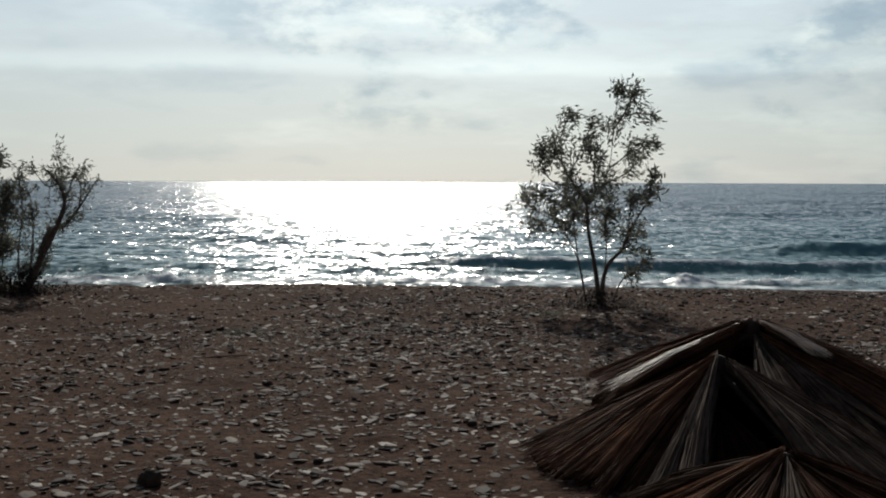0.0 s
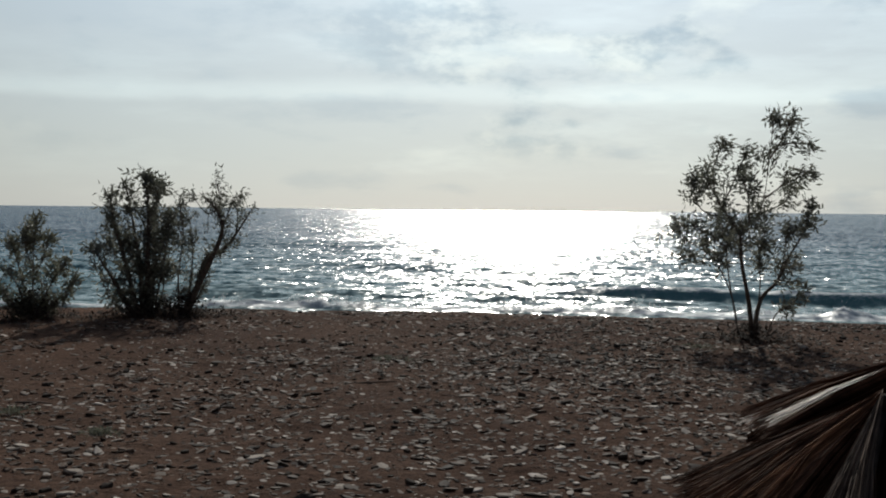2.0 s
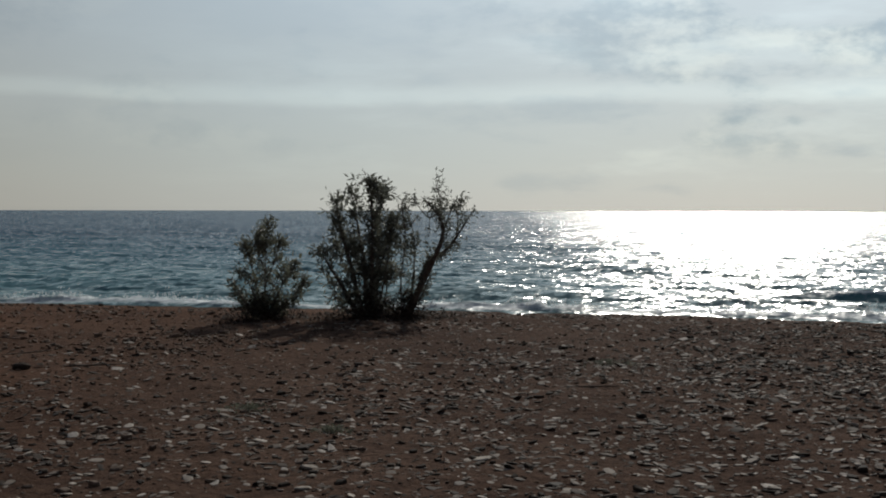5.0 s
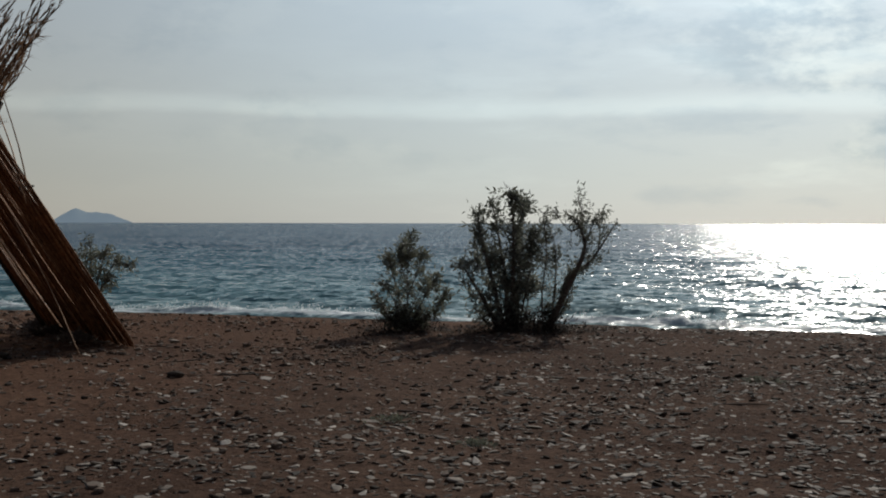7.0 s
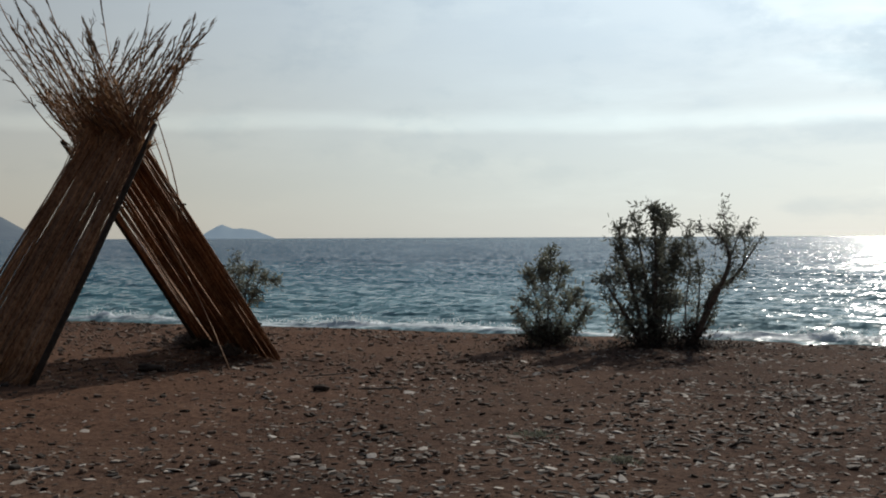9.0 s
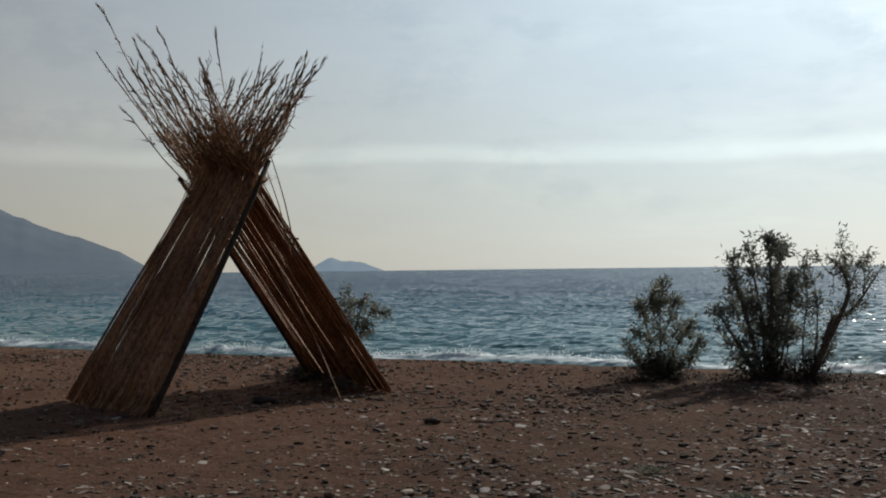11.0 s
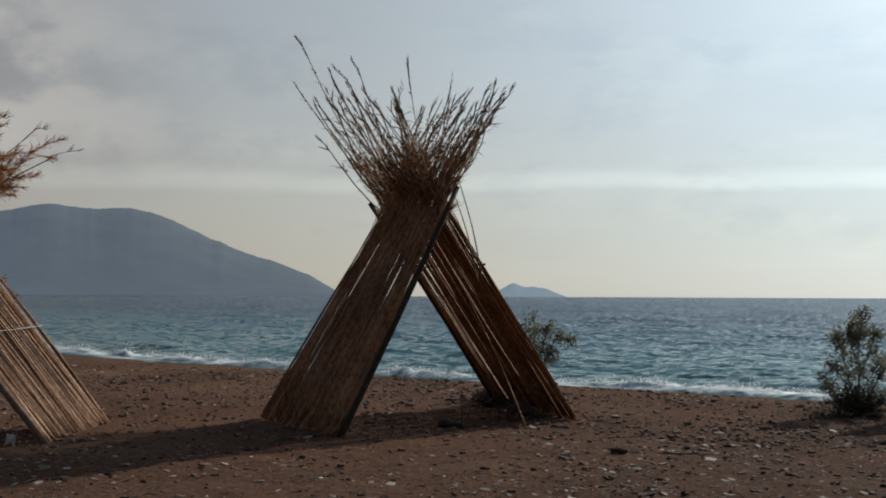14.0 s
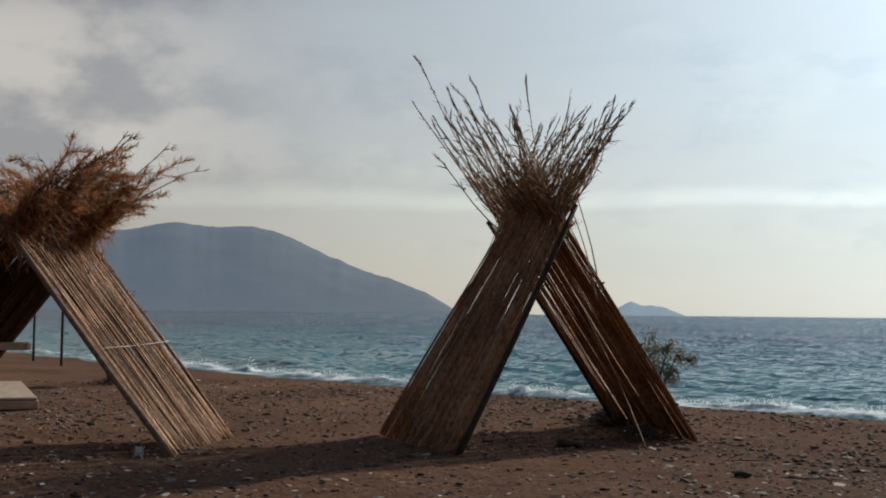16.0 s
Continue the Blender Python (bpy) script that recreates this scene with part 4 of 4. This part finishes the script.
# ---- umbrella canopies heaped on the beach ----
def thatched_canopy(at, apex, rim, radius, label, seed, sheaves, ribs, lining):
    """sheaves: direction and spread in degrees, where it starts and ends on the slope (1 at the rim), how high it lies,
    its depth, material.
    lining: stretches of direction given an added dark layer that stands for shade inside, and how far it lies below."""
    r = random.Random(seed)
    root = thing("thatched_canopy", at, label, "umbrella canopy", "dismantled umbrellas")

    def on_slope(q, f, up):
        return Vector((math.cos(q) * f * radius, math.sin(q) * f * radius, max(apex + up - (apex - rim) * f, 0.01)))

    for deg in ribs:
        s = Soup()
        s.tube([on_slope(radians(deg), f, -0.07) for f in (0.0, 0.5, 0.93)], [0.022, 0.02, 0.018], 6)
        s.make("rib", POLE, root, "", True)
    s = Soup()
    s.tube([Vector((0, 0, apex - 0.16)), Vector((0, 0, apex - 0.02)), Vector((0.01, 0, apex + 0.02))], [0.045, 0.045, 0.03], 8)
    s.make("hub", DEBRIS, root, "dark wooden hub", True)
    # added layer whose dark colour stands for the shade inside
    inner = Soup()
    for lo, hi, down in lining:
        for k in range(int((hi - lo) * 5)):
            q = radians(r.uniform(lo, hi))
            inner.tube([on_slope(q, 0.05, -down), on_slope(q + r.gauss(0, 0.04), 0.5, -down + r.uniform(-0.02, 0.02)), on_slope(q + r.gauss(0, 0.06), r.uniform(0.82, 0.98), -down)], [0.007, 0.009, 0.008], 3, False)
    tagged(inner.make("inner_thatch", THATCH_SHADED, root, "added inner layer of thatch, coloured dark for the shaded hollow"), kind="stuff")
    for deg, wide, start, stop, lift, deep, mat in sheaves:
        s = Soup()
        q0, skew = radians(deg), r.gauss(0, 0.05)
        tip_up = 0.035 if stop < 0.5 else 0.0
        for lock in range(16):
            u = max(-1.0, min(1.0, r.gauss(0, 0.5)))
            end_f, begin_f, up = stop * r.uniform(0.9, 1.04), start + r.random() ** 2 * 0.3 * (stop - start), lift + deep * (0.5 * (1 - u * u) + r.uniform(-0.5, 0.3))
            cross = r.gauss(0, 0.06)
            for i in range(15):
                v = u + r.gauss(0, 0.14)
                qa, qb = q0 + radians(wide) * v * 0.75 + r.gauss(0, 0.01), q0 + skew + cross + radians(wide) * v + r.gauss(0, 0.012)
                z = up + r.uniform(-0.3, 0.3) * deep
                flat_ = mat == THATCH_SUNLIT
                f0, f1 = begin_f + r.uniform(0, 0.05), end_f + r.gauss(0, 0.03)
                mid = on_slope((qa + qb) / 2, (f0 + f1) / 2, z + tip_up / 2 + 0.012 + r.gauss(0, 0.006))
                s.strip([on_slope(qa, f0, z), mid, on_slope(qb, f1, z + tip_up + r.uniform(-0.02, 0.01))], r.uniform(0.0012, 0.0030), r.gauss(0, 0.35 if flat_ else 0.7))
        tagged(s.make("thatch_sheaf", mat, root), kind="stuff")
    return root


def sheaf_row(seed, lo, hi, step, wide, stop, lift, deep, mats):
    """Sheaves side by side, from one direction to another."""
    r = random.Random(seed)
    return [(q + r.gauss(0, step * 0.2), wide * r.uniform(0.8, 1.2), r.uniform(0.0, 0.12), stop * r.uniform(0.93, 1.05), lift + r.gauss(0, 0.012), deep, mats[r.randrange(len(mats))]) for q in range(lo, hi, step)]


# sun and shade put into the straw: bright lit strip, dark edge and front
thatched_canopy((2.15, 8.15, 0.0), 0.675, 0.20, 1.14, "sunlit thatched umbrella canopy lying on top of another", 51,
                sheaf_row(1, 20, 150, 9, 7, 1.0, 0.0, 0.06, (THATCH, THATCH_GREY)) + sheaf_row(2, 154, 199, 4, 4, 0.95, 0.03, 0.035, (THATCH_SUNLIT, THATCH_SUNLIT, THATCH_SUNLIT, THATCH)) + sheaf_row(9, 186, 206, 5, 6, 0.98, -0.09, 0.06, (THATCH_SHADED,)) + sheaf_row(8, 262, 340, 6, 6, 1.0, -0.09, 0.05, (THATCH_DIM, THATCH))
                + sheaf_row(3, 338, 380, 8, 7, 1.0, 0.0, 0.06, (THATCH, THATCH_GREY)) + [(308, 9, 0.04, 0.44, 0.03, 0.03, THATCH_SUNLIT), (318, 8, 0.04, 0.46, 0.03, 0.03, THATCH_SUNLIT)],
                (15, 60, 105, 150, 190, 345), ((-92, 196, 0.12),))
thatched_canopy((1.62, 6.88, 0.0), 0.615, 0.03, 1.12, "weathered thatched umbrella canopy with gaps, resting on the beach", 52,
                sheaf_row(4, 0, 176, 9, 8, 1.0, -0.02, 0.05, (THATCH_SHADED, THATCH)) + sheaf_row(5, 180, 229, 5, 5, 0.94, 0.0, 0.05, (THATCH, THATCH, THATCH_RED, THATCH))
                + [(246, 5.5, 0.02, 1.12, 0.03, 0.06, THATCH_GREY), (242, 4, 0.04, 1.1, 0.04, 0.04, THATCH_GREY), (236, 2.5, 0.1, 0.95, -0.05, 0.03, THATCH_SHADED),
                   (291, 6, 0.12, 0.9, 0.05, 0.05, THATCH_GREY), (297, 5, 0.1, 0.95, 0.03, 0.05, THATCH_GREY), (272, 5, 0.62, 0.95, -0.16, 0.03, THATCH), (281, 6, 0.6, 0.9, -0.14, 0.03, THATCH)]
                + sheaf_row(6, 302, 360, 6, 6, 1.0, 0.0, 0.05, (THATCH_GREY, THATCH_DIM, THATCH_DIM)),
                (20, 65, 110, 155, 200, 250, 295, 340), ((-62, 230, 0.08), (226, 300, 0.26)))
thatched_canopy((1.63, 5.54, 0.0), 0.345, 0.02, 0.82, "brown flattened thatched canopy lying on the pebbles", 53,
                sheaf_row(7, 0, 360, 11, 8, 1.0, 0.0, 0.05, (THATCH, THATCH_SHADED, THATCH_SHADED, THATCH_DIM)) + [(262, 4, 0.05, 1.0, 0.03, 0.03, THATCH_GREY), (205, 3, 0.0, 1.0, 0.04, 0.03, THATCH_RED), (196, 3, 0.0, 1.0, 0.04, 0.03, THATCH_RED)],
                (20, 110, 200, 290), ((0, 360, 0.06),))


# ---- smaller things on the beach ----
for at in ((-35.1, 13.6), (-39.3, 14.3)):
    z = on_ground(*at)
    root = thing("post", (*at, z), "thin dark bare wooden post standing in the sand", "post", "beach posts")
    s = Soup()
    s.tube(bent([(0, 0, -0.2), (0.01, 0, 1.0), (0, 0.01, 2.3)], 5), [0.045, 0.044, 0.043, 0.042, 0.041, 0.04], 7)
    s.make("shaft", POLE, root, "", True)

# a low wedge-shaped sunbed: wooden base, pale sloping pad
root = thing("sunbed", (-20.75, 6.75, on_ground(-20.75, 6.75)), "low pale wedge-shaped sunbed with a wooden rim on the beach", "sunbed")
ux, uy = Vector((-0.94, 0.34, 0)), Vector((0.34, 0.94, 0))
for name, lo_, front, rear, g_, mat in (("base", 0.0, 0.15, 0.36, 1.0, PALE_WOOD), ("pad", 0.15, 0.20, 0.42, 0.97, CREAM)):
    s = Soup()
    for top in (0, 1):
        for sx, sy, ln in ((0.0, -1, front), (0.0, 1, front), (1.25, 0.62, rear), (1.25, -0.8, rear)):
            z = (ln if top else (0.0 if name == "base" else ln - 0.05))
            s.v.append(ux * (sx * g_ - 0.2) + uy * sy * 0.75 * g_ + Vector((0, 0, z + (0.004 if name == "pad" else 0))))
    s.f += [(3, 2, 1, 0), (4, 5, 6, 7)] + [(k, (k + 1) % 4, (k + 1) % 4 + 4, k + 4) for k in range(4)]
    ob = s.make(name, mat, root)
    bv = ob.modifiers.new("rounded", "BEVEL")
    bv.width, bv.segments = 0.02, 2

for at, size in (((-1.58, 6.25), (0.065, 0.05, 0.06)), ((-11.19, 10.96), (0.22, 0.12, 0.06)), ((-7.9, 10.2), (0.1, 0.07, 0.05))):
    r = random.Random(int(at[1] * 10))
    s = Soup()
    bm = bmesh.new()
    bmesh.ops.create_icosphere(bm, subdivisions=3, radius=1.0)
    for v in bm.verts:
        k = 1 + 0.3 * noise.noise(v.co * 1.4 + Vector((at[0], at[1], 0))) + 0.12 * noise.noise(v.co * 4)
        v.co = Vector((v.co.x * size[0] * k, v.co.y * size[1] * k, v.co.z * size[2] * k))
    me = bpy.data.meshes.new("boulder")
    bm.to_mesh(me)
    bm.free()
    me.materials.append(DEBRIS)
    ob = new("boulder", me)
    ob.location = (*at, on_ground(*at) + size[2] * 0.5)
    tagged(ob, "dark brown rounded stone half sunk in sand", "stone", "loose stones")


def scrap_heap(at, wide, tall, seed):
    """Broken reed and bark swept together."""
    r = random.Random(seed)
    root = thing("scrap_heap", (*at, on_ground(*at)), "low dark heap of broken reed and bark scraps", "debris heap", "scrap heaps")
    s = Soup()
    for k in range(260):
        g_, q = abs(r.gauss(0, wide * 0.45)), r.uniform(0, 6.28)
        p = Vector((math.cos(q) * g_ * 1.5, math.sin(q) * g_, 0.01 + tall * math.exp(-(g_ / wide) ** 2 * 2) * r.random()))
        w = Vector((r.gauss(0, 1), r.gauss(0, 1), r.gauss(0, 0.35))).normalized()
        s.tube([p - w * r.uniform(0.03, 0.13), p + w * r.uniform(0.03, 0.13)], [r.uniform(0.005, 0.014), r.uniform(0.004, 0.010)], 4)
    tagged(s.make("reed_litter", DEBRIS if seed % 2 else BARK, root), kind="stuff")


for k, (at, wide, tall) in enumerate((((-13.05, 13.75), 0.42, 0.22), ((-12.4, 13.3), 0.3, 0.12), ((-11.6, 12.85), 0.35, 0.10))):
    scrap_heap(at, wide, tall, 80 + k)

# a crumpled scrap of pale paper beside the second shelter
bm = bmesh.new()
bmesh.ops.create_grid(bm, x_segments=7, y_segments=7, size=0.06)
for v in bm.verts:
    v.co = Vector((v.co.x + 0.05 * noise.noise(v.co * 19 + Vector((5, 2, 0))), v.co.y * 0.5 + 0.06 * noise.noise(v.co * 17), abs(v.co.y + 0.06) * 0.8 + 0.07 * noise.noise(v.co * 24 + Vector((3, 1, 0)))))
bmesh.ops.solidify(bm, geom=bm.faces[:], thickness=0.003)
me = bpy.data.meshes.new("paper_scrap")
bm.to_mesh(me)
bm.free()
me.materials.append(TWINE)
ob = new("paper_scrap", me)
ob.matrix_world = pose(-13.06, 5.84, on_ground(-13.06, 5.84) + 0.02, 0, 0, 40)
tagged(ob, "crumpled scrap of whitish paper on the sand", "litter")


def tuft(at, wide, seed):
    r = random.Random(seed)
    root = thing("ground_plant", (*at, on_ground(*at)), "low grey-green plant creeping over the pebbles", "plant", "beach plants")
    s = Soup()
    for k in range(150):
        g_, q = abs(r.gauss(0, wide * 0.5)), r.uniform(0, 6.28)
        p = Vector((math.cos(q) * g_ * 1.5, math.sin(q) * g_, 0.005 + 0.05 * math.exp(-g_ / wide) * r.random()))
        w = Vector((math.cos(q) + r.gauss(0, 0.7), math.sin(q) + r.gauss(0, 0.7), r.uniform(0.1, 0.8))).normalized()
        s.leaf(p, w, w.orthogonal().normalized(), r.uniform(0.02, 0.05), r.uniform(0.012, 0.022))
    tagged(s.make("leaves", LEAF_DRY, root), kind="stuff")


for k, (at, wide) in enumerate((((-3.55, 8.17), 0.14), ((-4.6, 8.8), 0.18), ((-2.2, 12.6), 0.22), ((1.35, 14.6), 0.35))):
    tuft(at, wide, 60 + k)


def stick(at, length, turn, thick, label):
    root = thing("driftwood_stick", (*at, on_ground(*at) + thick * 0.6), label, "driftwood", "driftwood sticks")
    s = Soup()
    d = Vector((math.cos(turn), math.sin(turn), 0))
    s.tube(bent([d * -length / 2, Vector((0.02, 0.03, 0.012)), d * length / 2 + Vector((0, 0, 0.02))], 6), [thick, thick * 1.1, thick, thick * 0.9, thick * 0.8, thick * 0.7, thick * 0.5], 6)
    s.make("branch", BARK, root, "", True)


for at, ln, tn, th in (((-7.5, 10.6), 0.9, 0.5, 0.009), ((-8.8, 11.5), 0.6, 0.9, 0.008), ((-4.6, 9.2), 0.4, -0.3, 0.009),
                       ((-9.9, 12.6), 0.7, -0.4, 0.009), ((-2.1, 11.0), 0.5, 0.2, 0.008)):
    stick(at, ln, tn, th, "thin dark driftwood stick lying on the sand")


# ---- pebbles and grit ----
def stone_shape(r, sides=7):
    """A flat worn stone: top point, shoulder ring, belly ring."""
    w = [r.uniform(0.7, 1.2) for _ in range(sides)]
    v = [(r.uniform(-0.15, 0.15), r.uniform(-0.1, 0.1), 1.0)]
    for rad, z in ((0.8, 0.9), (1.0, 0.35), (0.9, -0.4)):
        v += [(math.cos(6.2832 * k / sides) * w[k] * rad, math.sin(6.2832 * k / sides) * w[k] * rad, z + r.uniform(-0.12, 0.12)) for k in range(sides)]
    f = [(0, 1 + k, 1 + (k + 1) % sides) for k in range(sides)]
    for g_ in (0, 1):
        f += [(1 + g_ * sides + k, 1 + (g_ + 1) * sides + k, 1 + (g_ + 1) * sides + (k + 1) % sides, 1 + g_ * sides + (k + 1) % sides) for k in range(sides)]
    return v, f


def pebble_spots(rs, count, far=30.0, near=4.6, turn=(-23, 73)):
    """Places on the beach, more often where the stones have gathered."""
    n = count * 12
    q_, d = np.radians(rs.uniform(*turn, n)), np.sqrt(rs.uniform(near ** 2, far ** 2, n))
    x, y = -np.sin(q_) * d, np.cos(q_) * d
    keep = 0.25 + 1.6 * lumps(x, y, 1.9, 21) * lumps(x, y, 0.5, 22)
    keep *= np.where(x > -3, 1, np.maximum(0.24, 1 + (x + 3) * 0.14)) * np.where(d > 14, 0.75, 1) * (shore(x) - y > 0.7)
    ok = np.flatnonzero(rs.rand(n) < keep)[:count]
    return x[ok], y[ok], ground_height(x[ok], y[ok], d[ok])[0]


shapes = [stone_shape(random.Random(100 + k)) for k in range(10)]
rs = np.random.RandomState(77)


def stones(name, count, sizes, flat, mat, label, **where_):
    x, y, z = pebble_spots(rs, count, **where_)
    n = len(x)
    size = np.clip(rs.lognormal(sizes[0], sizes[1], n), 0.008, sizes[2])
    thick, turn, tx, ty = size * rs.uniform(*flat, n), rs.uniform(0, 6.28, n), rs.normal(0, 0.16, n), rs.normal(0, 0.16, n)
    narrow = size * rs.uniform(0.38, 0.85, n)
    kinds = np.array([v for v, f in shapes])[np.arange(n) % 10]
    u, v, w = kinds[..., 0] * size[:, None], kinds[..., 1] * narrow[:, None], kinds[..., 2] * thick[:, None]
    w = w + u * tx[:, None] + v * ty[:, None]
    c, s = np.cos(turn)[:, None], np.sin(turn)[:, None]
    co_ = np.stack([u * c - v * s + x[:, None], u * s + v * c + y[:, None], w + (z + thick * 0.25)[:, None]], -1)
    per = kinds.shape[1]
    faces = [tuple(i + b for i in f) for b in range(0, n * per, per) for f in shapes[0][1]]
    return tagged(mesh_object(name, co_.reshape(-1, 3).tolist(), faces, mat), label, "pebbles", kind="stuff")


stones("pebbles", 27000, (math.log(0.020), 0.52, 0.075), (0.07, 0.2), PEBBLE, "flat grey and whitish pebbles scattered over sand")
stones("pebbles", 4200, (math.log(0.026), 0.38, 0.065), (0.12, 0.28), PEBBLE, "flat grey and whitish pebbles scattered over sand", far=13.0, turn=(-23, 9))
stones("pebbles", 5000, (math.log(0.020), 0.45, 0.05), (0.15, 0.4), PEBBLE_DARK, "dark grey pebbles along the shore", far=19.0, near=10.0, turn=(-23, 7))
stones("pebbles", 4200, (math.log(0.026), 0.45, 0.07), (0.25, 0.6), CLOD, "brown stones and sandy clods scattered over sand", far=26.0, near=14.0, turn=(26, 73))
stones("pebbles", 700, (math.log(0.022), 0.4, 0.05), (0.25, 0.6), CLOD, "brown stones and sandy clods scattered over sand", far=14.0, near=7.0, turn=(22, 73))
stones("debris", 8000, (math.log(0.016), 0.55, 0.055), (0.15, 0.55), DEBRIS, "dark clods, seaweed scraps and bark bits on sand")
meshes = []
for v, f in shapes:
    me = bpy.data.meshes.new("pebble")
    me.from_pydata(v, [], f)
    me.materials.append(PEBBLE_ONE)
    meshes.append(me)
for k, (x, y, z) in enumerate(zip(*pebble_spots(rs, 280, 11.0))):
    ob = new("pebble", meshes[k % 10])
    ob.parent = ground
    size = rs.uniform(0.026, 0.05)
    flat = size * rs.uniform(0.08, 0.2)
    ob.location = (x, y, z + flat * 0.25)
    ob.rotation_euler = (rs.normal(0, 0.16), rs.normal(0, 0.16), rs.uniform(0, 6.28))
    ob.scale = (size, size * rs.uniform(0.5, 0.9), flat)
# the beach goes on behind the walker and to both sides
stones("pebbles", 9000, (math.log(0.020), 0.52, 0.075), (0.07, 0.2), PEBBLE, "flat grey and whitish pebbles scattered over sand", far=14.0, near=0.0, turn=(73, 337))
stones("pebbles", 700, (math.log(0.020), 0.52, 0.075), (0.07, 0.2), PEBBLE, "flat grey and whitish pebbles scattered over sand", far=4.6, near=0.0)
